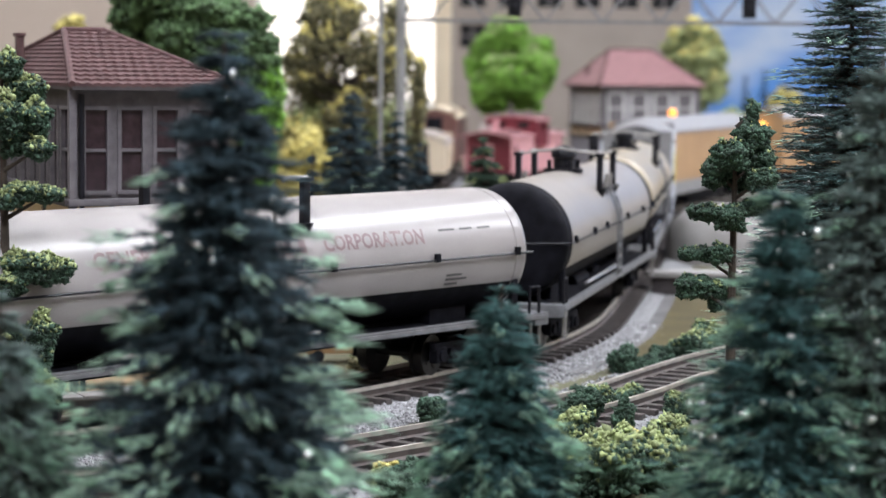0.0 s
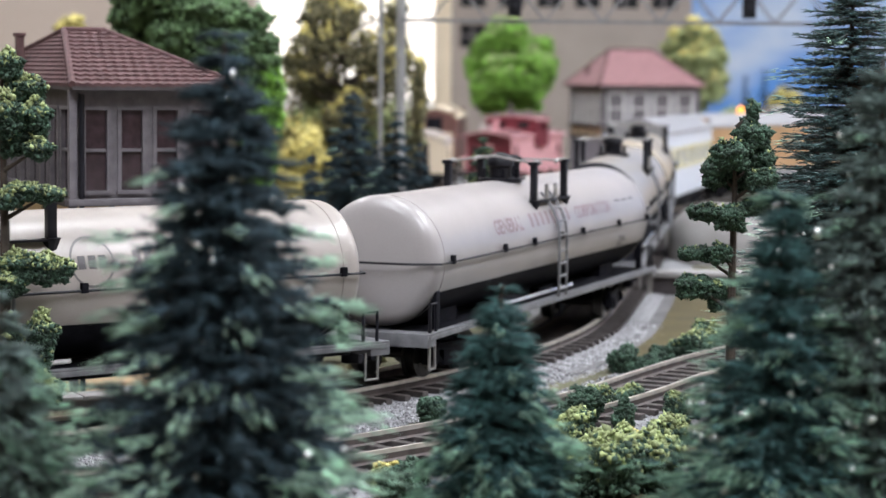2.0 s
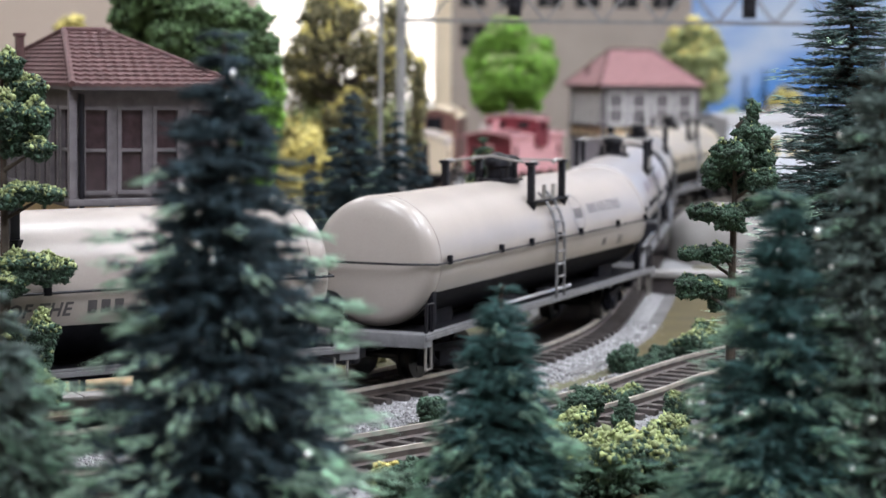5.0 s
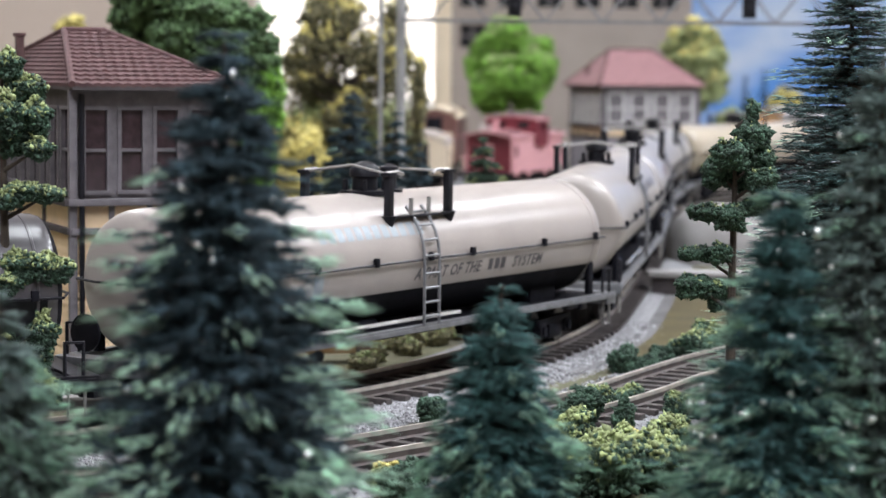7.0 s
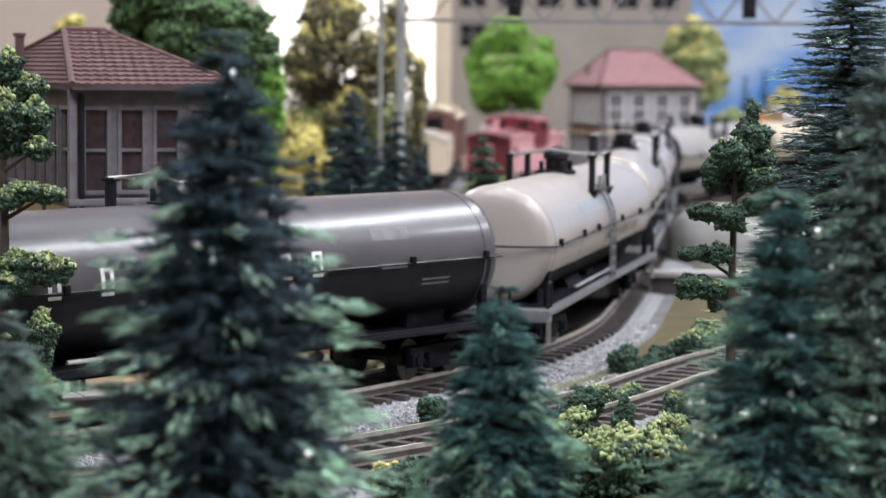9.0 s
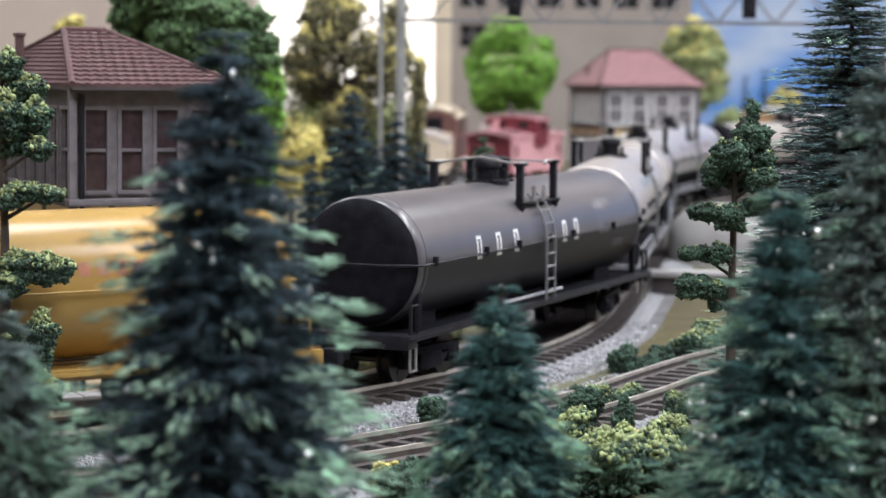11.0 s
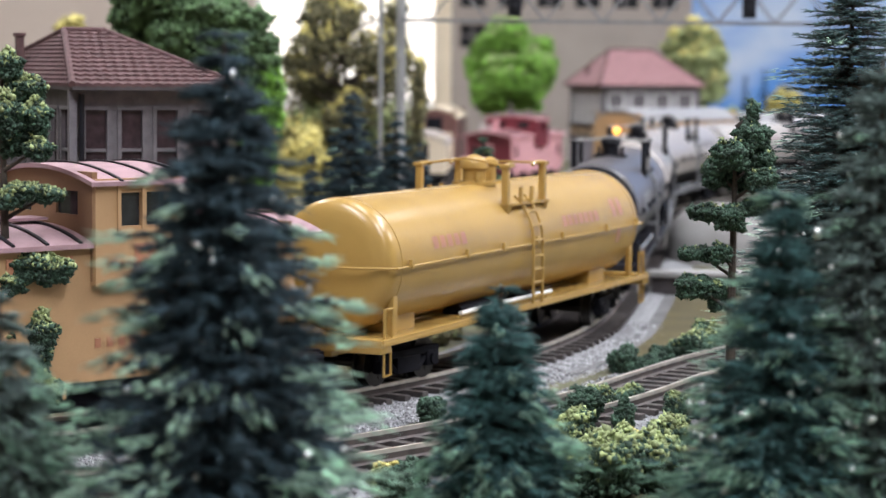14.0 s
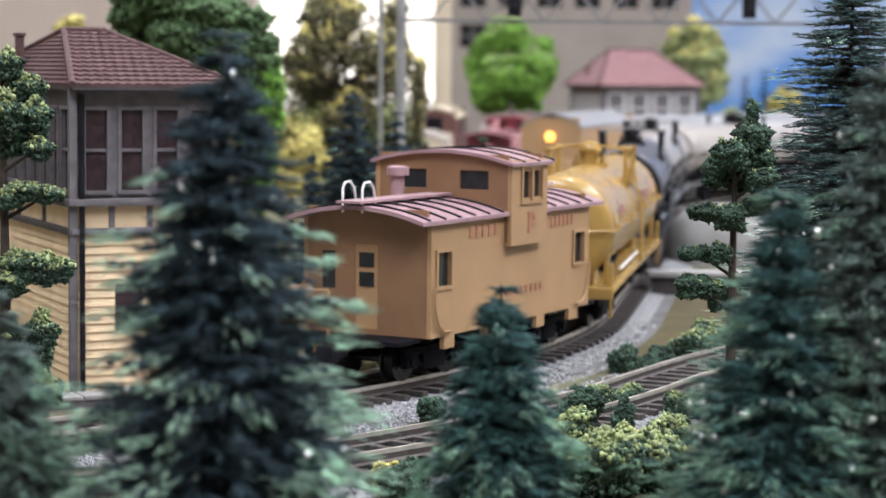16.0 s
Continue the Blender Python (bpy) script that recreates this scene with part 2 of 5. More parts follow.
def spindles(name, a, b, widths, mat, rng):
    """Many thin three-sided needles from a to b in one mesh."""
    a, b = np.asarray(a, float), np.asarray(b, float)
    d = b - a
    d /= np.linalg.norm(d, axis=1)[:, None] + 1e-9
    h = rng.normal(size=d.shape)
    s1 = np.cross(d, h)
    s1 /= np.linalg.norm(s1, axis=1)[:, None] + 1e-9
    s2 = np.cross(d, s1)
    w = np.asarray(widths)[:, None]
    v = np.stack([a + w * s1, a + w * (-0.5 * s1 + 0.87 * s2), a + w * (-0.5 * s1 - 0.87 * s2), b], 1)
    f = np.array([(0, 1, 3), (1, 2, 3), (2, 0, 3)])
    f = (f[None] + (np.arange(len(a)) * 4)[:, None, None]).reshape(-1, 3)
    return fast_mesh(name, v.reshape(-1, 3), f, mat)


# ======== the lines of the tracks (plan, mm) ========


class Line:
    """Straight and curved stretches: start, heading, then (length, curvature)."""

    def __init__(self, x, y, heading, stretches):
        self.start, self.stretches = (x, y, heading), stretches

    def at(self, s):
        x, y, t = self.start
        for i, (length, k) in enumerate(self.stretches):
            last = i == len(self.stretches) - 1
            l = s if (last or s < length) else length
            if abs(k) < 1e-7:
                x, y = x + l * math.cos(t), y + l * math.sin(t)
            else:
                x, y = x + (math.sin(t + k * l) - math.sin(t)) / k, y - (math.cos(t + k * l) - math.cos(t)) / k
            t += k * l
            s -= l
            if s == 0 or last:
                break
        return x, y, t


class Beside:
    """A line at a constant distance to the left of another."""

    def __init__(self, line, off):
        self.line, self.off = line, off

    def at(self, s):
        x, y, t = self.line.at(s)
        return x - self.off * math.sin(t), y + self.off * math.cos(t), t


MAIN = Line(-127.77, 419.15, 0.57977, [(323.05, 0.0025373), (435.92, 0.00015222), (800.0, -0.00184)])
FRONT = Line(-79.0, 384.0, 0.56, [(200.0, 0.0028), (400.0, -0.0015)])
INNER = Beside(MAIN, 50.0)


def strip(line, s0, s1, step, section):
    """A closed cross-section (offset to the left, height) swept along a line."""
    bm = bmesh.new()
    rings = []
    n = int((s1 - s0) / step) + 1
    for i in range(n + 1):
        x, y, t = line.at(s0 + (s1 - s0) * i / n)
        rings.append([bm.verts.new((x - o * math.sin(t), y + o * math.cos(t), z)) for o, z in section])
    k = len(section)
    for p, q in zip(rings, rings[1:]):
        for j in range(k):
            bm.faces.new((p[j], q[j], q[(j + 1) % k], p[(j + 1) % k]))
    bm.faces.new(rings[0])
    bm.faces.new(rings[-1][::-1])
    bmesh.ops.recalc_face_normals(bm, faces=bm.faces)
    return bm


GROUND_Z = -5.0


def track(line, s0, s1, label, near=(0, 0), bed=(26, 15)):
    tr = tagged(new("railway_track"), label, "track", "", "structure")
    tr.empty_display_size = 0.01
    bw, tw = bed
    part("ballast_bed", strip(line, s0, s1, 12, [(-bw, GROUND_Z - 1), (bw, GROUND_Z - 1), (tw + 3, -3.9), (-tw - 3, -3.9)]), M_BALLAST, tr, "grey gravel ballast shoulder", smooth=False)
    for o in (-8.25, 8.25):
        part("rail", strip(line, s0, s1, 6, [(o - 0.45, -0.9), (o + 0.45, -0.9), (o + 0.45, 0.0), (o - 0.45, 0.0)]), M_RAILTOP, tr, smooth=False)
        part("rail_web", strip(line, s0, s1, 6, [(o - 0.9, -2.5), (o + 0.9, -2.5), (o + 0.4, -2.1), (o + 0.4, -0.9), (o - 0.4, -0.9), (o - 0.4, -2.1)]), M_RAILWEB, tr, smooth=False)
    me = mesh_of(box(-1.25, 1.25, -15, 15, -4.3, -2.5, 0.25), "tie", M_TIE, False)
    rest = bmesh.new()
    s = s0
    while s < s1:
        x, y, t = line.at(s)
        if near[0] <= s <= near[1]:
            ob = new("tie", me)
            ob.parent = tr
            ob.matrix_basis = at(x, y, 0.06 * random.uniform(-1, 1), math.degrees(t) + random.uniform(-0.8, 0.8))
        else:
            n0 = len(rest.verts)
            quad_box(rest, -1.25, 1.25, -15, 15, -4.3, -2.5)
            rest.verts.ensure_lookup_table()
            vs = rest.verts[n0:]
            bmesh.ops.transform(rest, matrix=Matrix.Translation((x, y, 0)) @ Matrix.Rotation(t, 4, "Z"), verts=vs)
        s += 7.2
    tagged(part("far_ties", rest, M_TIE, tr, smooth=False), kind="stuff")
    return tr


# ======== the room and the table ========
def room():
    solo("floor", box(-3000, 3800, -2600, 2800, -1060, -1050), M_FLOOR, "grey carpet floor of the exhibition room", "floor", kind="structure")
    solo("ceiling", box(-3000, 3800, -2600, 2800, 1550, 1580), M_CEIL, "white ceiling of the exhibition room", "ceiling", kind="structure")
    solo("wall_west", box(-3060, -3000, -2600, 2800, -1050, 1550), M_ROOM, "beige painted room wall", "wall", kind="structure")
    solo("wall_east", box(3800, 3860, -2600, 2800, -1050, 1550), M_ROOM, "beige painted room wall", "wall", kind="structure")
    solo("wall_south", box(-3060, 3860, -2660, -2600, -1050, 1550), M_ROOM, "beige painted room wall behind the viewer", "wall", kind="structure")
    # the north wall has one window through it
    wx0, wx1, wz0, wz1 = -250, 14, 30, 520
    bm = box(-3060, wx0, 2800, 2860, -1050, 1550)
    quad_box(bm, wx1, 3860, 2800, 2860, -1050, 1550)
    quad_box(bm, wx0, wx1, 2800, 2860, -1050, wz0)
    quad_box(bm, wx0, wx1, 2800, 2860, wz1, 1550)
    solo("wall_north", bm, M_ROOM, "beige painted room wall with a bright window", "wall", kind="structure")
    w = tagged(new("window_1"), "bright overexposed window in the beige room wall", "window", "", "structure")
    part("pane", box(wx0, wx1, 2826, 2832, wz0, wz1), M_WINDOW, w)
    fr = bmesh.new()
    quad_box(fr, wx0, wx0 + 8, 2806, 2840, wz0, wz1)
    quad_box(fr, wx1 - 8, wx1, 2806, 2840, wz0, wz1)
    quad_box(fr, wx0 + 8, wx1 - 8, 2806, 2840, wz0, wz0 + 8)
    quad_box(fr, wx0 + 8, wx1 - 8, 2806, 2840, wz1 - 8, wz1)
    part("window_frame", fr, M_WHITE, w)
    for x, y in [(p[0] * 1000, p[1] * 1000) for p in LAMPS]:
        l = thing("ceiling_light", at(x, y, 1550), "white fluorescent ceiling panel light", "ceiling light", "ceiling lights")
        part("frame", box(-170, 170, -620, 620, -30, 0, 3), M_WHITE, l)
        part("diffuser", box(-150, 150, -600, 600, -36, -30), M_PANEL, l)
    t = thing("layout_table", at(0, 0, 0), "plywood table under the model railway, scenery on top", "table")
    part("tabletop", box(-1500, 2600, 130, 2640, -70, -12, 2), M_GROUND, t)
    for x in (-1400, 500, 2500):
        for y in (230, 2500):
            part("leg", box(x - 30, x + 30, y - 30, y + 30, -1050, -70, 3), M_TRUNK, t)


def ground_height(x, y):
    return GROUND_Z + 0.9 * noise.noise(Vector((x * 0.012, y * 0.012, 3.1))) - 0.6


def ground():
    bm = bmesh.new()
    xs = [-1500, -1100, -800, -600, -450] + list(range(-330, 460, 15)) + [520, 640, 800, 1100, 1600, 2600]
    ys = list(range(130, 1000, 15)) + list(range(1000, 2000, 50)) + [2100, 2300, 2640]
    grid = [[bm.verts.new((x, y, ground_height(x, y))) for x in xs] for y in ys]
    for r0, r1 in zip(grid, grid[1:]):
        for i in range(len(xs) - 1):
            bm.faces.new((r0[i], r0[i + 1], r1[i + 1], r1[i]))
    solo("ground", bm, M_GROUND, "brown and olive scenic ground of the model layout", "ground", kind="structure")


def backdrop():
    m = bpy.data.materials.new("painted_sky")
    m.use_nodes = True
    nt = m.node_tree
    b = nt.nodes["Principled BSDF"]
    b.inputs["Roughness"].default_value = 0.9
    tc = nt.nodes.new("ShaderNodeTexCoord")
    mp = nt.nodes.new("ShaderNodeMapping")
    mp.inputs["Scale"].default_value = (7, 7, 14)
    ns = nt.nodes.new("ShaderNodeTexNoise")
    ns.inputs["Scale"].default_value = 1.0
    ns.inputs["Detail"].default_value = 6
    rp = nt.nodes.new("ShaderNodeValToRGB")
    rp.color_ramp.elements[0].position, rp.color_ramp.elements[1].position = 0.44, 0.74
    rp.color_ramp.elements[0].color, rp.color_ramp.elements[1].color = (0.085, 0.22, 0.52, 1), (0.44, 0.49, 0.56, 1)
    nt.links.new(tc.outputs["Object"], mp.inputs["Vector"])
    nt.links.new(mp.outputs["Vector"], ns.inputs["Vector"])
    nt.links.new(ns.outputs["Fac"], rp.inputs["Fac"])
    nt.links.new(rp.outputs["Color"], b.inputs["Base Color"])
    solo("backdrop", box(225, 2600, 2500, 2512, -20, 560), m, "painted blue sky backdrop board with pale clouds", "backdrop", kind="structure")


# ======== ground around the tracks ========
def surroundings():
    track(MAIN, -260, 1500, "main railway track curving away, dark ties on grey ballast", near=(20, 420), bed=(30, 15))
    track(FRONT, -140, 420, "front railway track with rusty rails on grey ballast", near=(-30, 260), bed=(24, 15))
    track(INNER, 330, 1500, "second railway track beside the main line", near=(0, 0), bed=(26, 15))
    # loose ballast stones
    rng = np.random.default_rng(5)
    pts, sizes = [], []
    for line, s0, s1, lo, hi, n in ((MAIN, 40, 330, -30, -16, 8000), (MAIN, 40, 330, -15, 20, 5000), (FRONT, -60, 230, -22, 24, 7000), (MAIN, -60, 60, -30, 20, 3000)):
        for _ in range(n):
            s = rng.uniform(s0, s1)
            o = rng.uniform(lo, hi)
            x, y, t = line.at(s)
            a = abs(o)
            z = -3.9 if a < 18 else -3.9 - (a - 18) / 12 * 1.6
            pts.append((x - o * math.sin(t), y + o * math.cos(t), z))
            sizes.append(rng.uniform(0.25, 0.5))
    ob = new("ballast_gravel", crumbs("ballast_gravel", pts, sizes, M_STONE, rng))
    tagged(ob, "loose grey ballast gravel between the rails and tracks", "gravel", "", "stuff")
    # pond board, pale bank and concrete wall outside the curve
    bm = bmesh.new()
    n = 14
    top = []
    for i in range(n):
        x, y, t = MAIN.at(215 + 20 * i)
        top.append((x + 21 * math.sin(t), y - 21 * math.cos(t)))
    far = [(x + 4.5, y - 2.0) for x, y in top]
    for i in range(n - 1):
        pts2 = [(*top[i], -4.5), (*top[i + 1], -4.5), (*far[i + 1], -4.5), (*far[i], -4.5)]
        bm.faces.new([bm.verts.new(p) for p in pts2])
    bmesh.ops.remove_doubles(bm, verts=bm.verts, dist=0.01)
    bmesh.ops.recalc_face_normals(bm, faces=bm.faces)
    r = bmesh.ops.extrude_face_region(bm, geom=list(bm.faces))
    bmesh.ops.translate(bm, vec=(0, 0, -4), verts=[g for g in r["geom"] if isinstance(g, bmesh.types.BMVert)])
    bmesh.ops.recalc_face_normals(bm, faces=bm.faces)
    solo("pale_bank", bm, M_BANK, "pale grey plaster bank outside the track curve", "bank", kind="structure")
    solo("olive_board", box(55, 190, 572, 775, -8, -4.55, 0.4), M_POND, "flat olive brown painted scenery board", "board", kind="structure")
    w = thing("retaining_wall", at(0, 0, 0), "low dark retaining wall with a pale cap", "wall")
    part("wall_face", box(78, 240, 778, 786, -8, 2.0), M_WALLDARK, w)
    part("cap", box(76, 240, 776, 790, 2.0, 4.0, 0.6), M_PLASTER, w, "pale plaster cap")
    # pale rounded concrete ramp
    prof = [(-8, 27.0), (4, 26.5), (12, 24.5), (17, 20.0), (19.5, 12.0), (20, 2.0)]
    ramp = lathe(prof, 40, "z")
    bmesh.ops.scale(ramp, vec=(1.1, 1.0, 1.0), verts=ramp.verts)
    solo("concrete_ramp", ramp, M_PLASTER, "pale rounded concrete abutment beside the track", "abutment", m=at(128, 930, 0))
    solo("road", box(150, 520, 850, 1180, -6, 1.5, 1.0), M_PLASTER, "pale grey concrete road surface beyond the curve", "road", kind="structure")


# ======== rolling stock ========
def truck(parent, u, name="truck", wheel_r=5.2, base=20.0):
    """A four-wheel bogie under a car; its wheelsets are turned by motions()."""
    bm = bmesh.new()
    quad_box(bm, -3.5, 3.5, -10.5, 10.5, 5.0, 9.5, 0.5)
    for v in (-11.6, 11.6):
        quad_box(bm, -13, 13, v - 0.9, v + 0.9, 6.6, 8.6, 0.4)
        quad_box(bm, -5, 5, v - 1.0, v + 1.0, 2.6, 6.7, 0.4)
        for x in (-base / 2, base / 2):
            quad_box(bm, x - 2.6, x + 2.6, v - 1.2, v + 1.2, 3.4, 7.4, 0.5)
            rod(bm, (x, v - 1.8, 5.2), (x, v + 1.8, 5.2), 1.5, 10)
        for x in (-2.2, 0, 2.2):
            rod(bm, (x, v - 0.4 * (1 if v > 0 else -1), 3.2), (x, v - 0.4 * (1 if v > 0 else -1), 6.4), 0.8, 8)
        wire(bm, [(-9, v, 6.8), (-4.5, v, 3.2), (4.5, v, 3.2), (9, v, 6.8)], 0.8, 6)
    t = part(name, bm, M_DARK, parent, m=at(u, 0, 0))
    for x in (-base / 2, base / 2):
        w = bmesh.new()
        for v in (-8.4, 8.4):
            s = 1 if v > 0 else -1
            rod(w, (0, v - 1.3 * s, 0), (0, v + 1.3 * s, 0), wheel_r, 24)
            rod(w, (0, v - 2.0 * s, 0), (0, v - 1.3 * s, 0), wheel_r + 0.7, 24)
            for k in range(5):
                a = k * 2 * math.pi / 5
                quad_box(w, math.cos(a) * 3 - 0.5, math.cos(a) * 3 + 0.5, v + 1.2 * s - 0.3, v + 1.2 * s + 0.3, math.sin(a) * 3 - 0.5, math.sin(a) * 3 + 0.5)
        rod(w, (0, -9, 0), (0, 9, 0), 1.0, 10)
        part("wheelset", w, M_WHEEL, t, m=at(x, 0, wheel_r))
    return t


def coupler(parent, u):
    s = 1 if u > 0 else -1
    bm = box(min(u, u + 8 * s), max(u, u + 8 * s), -1.5, 1.5, 7.2, 10.2, 0.4)
    quad_box(bm, min(u + 6 * s, u + 9.5 * s), max(u + 6 * s, u + 9.5 * s), -2.6, 2.2, 6.6, 10.8, 0.6)
    return part("coupler", bm, M_BLACK, parent)


def wrap_marks(tank, marks, mat, R, ax, name="letter_bar"):
    """Plates laid on the tank's near flank: (u0, u1, z0, z1), bent round the shell, each its own part."""
    for u0, u1, z0, z1 in marks:
        bm = bmesh.new()
        k = 3
        rows = []
        for i in range(k + 1):
            z = z0 + (z1 - z0) * i / k
            y = -math.sqrt(max(0.0, (R + 0.07) ** 2 - (z - ax) ** 2))
            rows.append((bm.verts.new((u0, y, z)), bm.verts.new((u1, y, z))))
        for p, q in zip(rows, rows[1:]):
            bm.faces.new((p[0], p[1], q[1], q[0]))
        part(name, bm, mat, tank)


def word_marks(u, z, n, w, h, gap=0.45):
    """Plain bars for n letters of a name, starting at u."""
    step = w * (1 + gap)
    return [(u + i * step, u + i * step + w, z, z + h) for i in range(n)]


def words_on(tank, text, u, z, h, mat, R, ax, spacing=1.0, shear=0.0):
    """Readable words in the built-in font, laid on the near flank."""
    cu = bpy.data.curves.new("words", "FONT")
    cu.body, cu.size, cu.resolution_u = text, h * 1.38, 2
    cu.space_character, cu.shear, cu.offset = spacing, shear, 0.035 * h
    tmp = bpy.data.objects.new("words", cu)
    scene.collection.objects.link(tmp)
    bpy.context.view_layer.update()
    me = bpy.data.meshes.new_from_object(tmp.evaluated_get(bpy.context.evaluated_depsgraph_get()))
    bpy.data.objects.remove(tmp)
    bm = bmesh.new()
    bm.from_mesh(me)
    bpy.data.meshes.remove(me)
    for v in bm.verts:
        zz = z + v.co.y
        y = -math.sqrt(max(0.0, (R + 0.08) ** 2 - (zz - ax) ** 2))
        v.co = (u + v.co.x, y, zz)
    return part("lettering", bm, mat, tank)


TR, TA, THALF = 16.3, 30.0, 92.0


def tank_car(name, label, paint, fittings, sill_mat, end_mat=None, seam=M_BLACK, half=THALF, under=None, belly=None, belly_z=21.6, end_reach=10.0):
    """A tank car: its length lies along x, the rails at z = 0."""
    car = thing(name, at(0, 0, 0), label, "tank car", "cars of the freight train")
    head = [(0.0, 0.6), (0.2, 6.0), (0.6, 10.8), (1.1, 13.4), (1.8, 14.9), (2.7, 15.8), (3.8, 16.2), (5.0, TR)]
    prof = [(-half + u, r) for u, r in head]
    prof += [(-half + 40, TR), (0, TR)]
    prof += [(-u, r) for u, r in prof[:-1][::-1]]
    bm = lathe(prof, 56)
    bmesh.ops.translate(bm, vec=(0, 0, TA), verts=bm.verts)
    tank = part("tank", bm, paint, car)
    if end_mat:
        cap = [(-half + u - 0.06, r + 0.05) for u, r in head if u < end_reach] + ([(-half + end_reach, TR + 0.1)] if end_reach > 5 else [])
        for s in (1, -1):
            b2 = lathe([(s * u, r) for u, r in cap], 48)
            bmesh.ops.translate(b2, vec=(0, 0, TA), verts=b2.verts)
            part("end_cap", b2, end_mat, tank, "tank end in a darker paint")
    # near-black shell over the tank below belly_z
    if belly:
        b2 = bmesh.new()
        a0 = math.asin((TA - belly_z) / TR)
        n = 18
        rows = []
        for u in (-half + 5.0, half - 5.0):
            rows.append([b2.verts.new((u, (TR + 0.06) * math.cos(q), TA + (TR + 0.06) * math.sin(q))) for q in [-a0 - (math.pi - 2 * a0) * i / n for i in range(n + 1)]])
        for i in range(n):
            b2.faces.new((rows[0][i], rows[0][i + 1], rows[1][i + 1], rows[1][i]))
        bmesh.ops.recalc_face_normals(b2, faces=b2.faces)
        part("belly", b2, belly, tank, "black tank belly")
    # weld rings and jacket seams
    for u in (-half + 7, half - 7):
        ring = lathe([(u - 0.35, TR + 0.02), (u - 0.25, TR + 0.16), (u + 0.25, TR + 0.16), (u + 0.35, TR + 0.02)], 56)
        bmesh.ops.translate(ring, vec=(0, 0, TA), verts=ring.verts)
        part("weld_ring", ring, paint if not end_mat or end_reach < 5 else end_mat, tank)
    # handrail along both flanks with its brackets
    for s in (-1, 1):
        b2 = bmesh.new()
        y = s * (TR + 1.0)
        wire(b2, [(-half + 2, y, TA), (half - 2, y, TA)], 0.32, 6)
        wire(b2, [(-half + 2, y, TA), (-half - 1.5, s * 9, TA), (-half - 2, 0, TA)], 0.32, 6)
        wire(b2, [(half - 2, y, TA), (half + 1.5, s * 9, TA), (half + 2, 0, TA)], 0.32, 6)
        part("handrail", b2, seam, car)
        for u in (-half + 10, -48, -24, 0, 20, 57, half - 8):
            b3 = box(u - 0.8, u + 0.8, y - 0.6, y + 0.5, TA - 0.5, TA + 1.7, 0.2)
            part("bracket", b3, fittings if fittings is not M_BLACK else M_DARK, car)
    # dome platform with posts, rails and valve housing
    b2 = bmesh.new()
    for v in (-13.2, 13.2):
        quad_box(b2, -13.5, 15.5, v - 1.3, v + 1.3, 40.6, 41.1, 0.12)
    part("platform", b2, fittings, car)
    for u, v in ((-12.5, -12.9), (14.5, -12.9), (-12.5, 12.9), (14.5, 12.9)):
        b3 = box(u - 1.1, u + 1.1, v - 0.9, v + 0.9, 41.0, 51.2, 0.3)
        quad_box(b3, u - 1.7, u + 1.7, v - 1.4, v + 1.4, 51.0, 52.0, 0.3)
        rod(b3, (u, v, 36.8), (u, v, 41.2), 0.4, 8, 2.2)
        part("post", b3, fittings, car)
    b2 = bmesh.new()
    for v in (-12.6, 12.6):
        wire(b2, [(-13.5, v, 51.8), (-8.5, v, 52.0), (-6.0, v, 51.4)], 0.5, 6)
        wire(b2, [(15.5, v, 51.8), (9.5, v, 52.0), (7.5, v, 51.2)], 0.5, 6)
    wire(b2, [(-12.5, -12.6, 51.6), (-10.0, 0.0, 53.4), (-12.5, 12.6, 51.6)], 0.35, 6)
    wire(b2, [(14.5, -12.6, 51.6), (14.5, 12.6, 51.6)], 0.35, 6)
    for u in (-4, 4):
        wire(b2, [(u, -13.8, 41), (u, -13.8, 45.4)], 0.6, 6)
        wire(b2, [(u, 13.8, 41), (u, 13.8, 45.4)], 0.6, 6)
    part("platform_rail", b2, fittings if fittings is not M_BLACK else M_WIRE, car)
    dome = lathe([(45.6, 6.2), (46.8, 6.2), (46.9, 3.2), (50.0, 3.2), (50.4, 3.9), (52.0, 3.9), (53.4, 2.8), (54.2, 0.8)], 24, "z")
    bmesh.ops.translate(dome, vec=(-4.5, 0, 0), verts=dome.verts)
    dm = part("dome", dome, fittings, car)
    for a in range(4):
        x, y = 4.9 * math.cos(a * 1.57 + 0.6) - 4.5, 4.9 * math.sin(a * 1.57 + 0.6)
        part("valve", rod(bmesh.new(), (x, y, 46.6), (x, y, 49.6), 0.7, 8), fittings, dm)
    b3 = lathe([(45.8, 3.6), (46.6, 3.6), (46.7, 1.9), (50.5, 1.9), (51.0, 2.6), (52.4, 2.4), (53.2, 0.6)], 16, "z")
    bmesh.ops.translate(b3, vec=(6.5, 0, 0), verts=b3.verts)
    part("vent", b3, fittings, car)
    # ladders
    for s in (-1, 1):
        lad = M_STEPS if fittings is M_BLACK else fittings
        ladder = None
        for u in (-3.4, 3.4):
            pts = [(u, s * (TR + 1.4) * math.cos(radians(48 - 12 * k)), TA + (TR + 1.4) * math.sin(radians(48 - 12 * k))) for k in range(5)]
            pts.append((u, s * (TR + 1.4), 13.4))
            stile = wire(bmesh.new(), pts, 0.42, 6)
            if ladder is None:
                ladder = part("ladder", stile, lad, car)
            else:
                part("stile", stile, lad, ladder)
        for k in range(8):
            a = radians(max(0, 42 - k * 13))
            z = TA + (TR + 1.4) * math.sin(a) - max(0, k - 3) * 3.6
            y = s * (TR + 1.4) * math.cos(a)
            part("rung", wire(bmesh.new(), [(-3.4, y, z), (3.4, y, z)], 0.38, 6), lad, ladder)
    E = half + 5
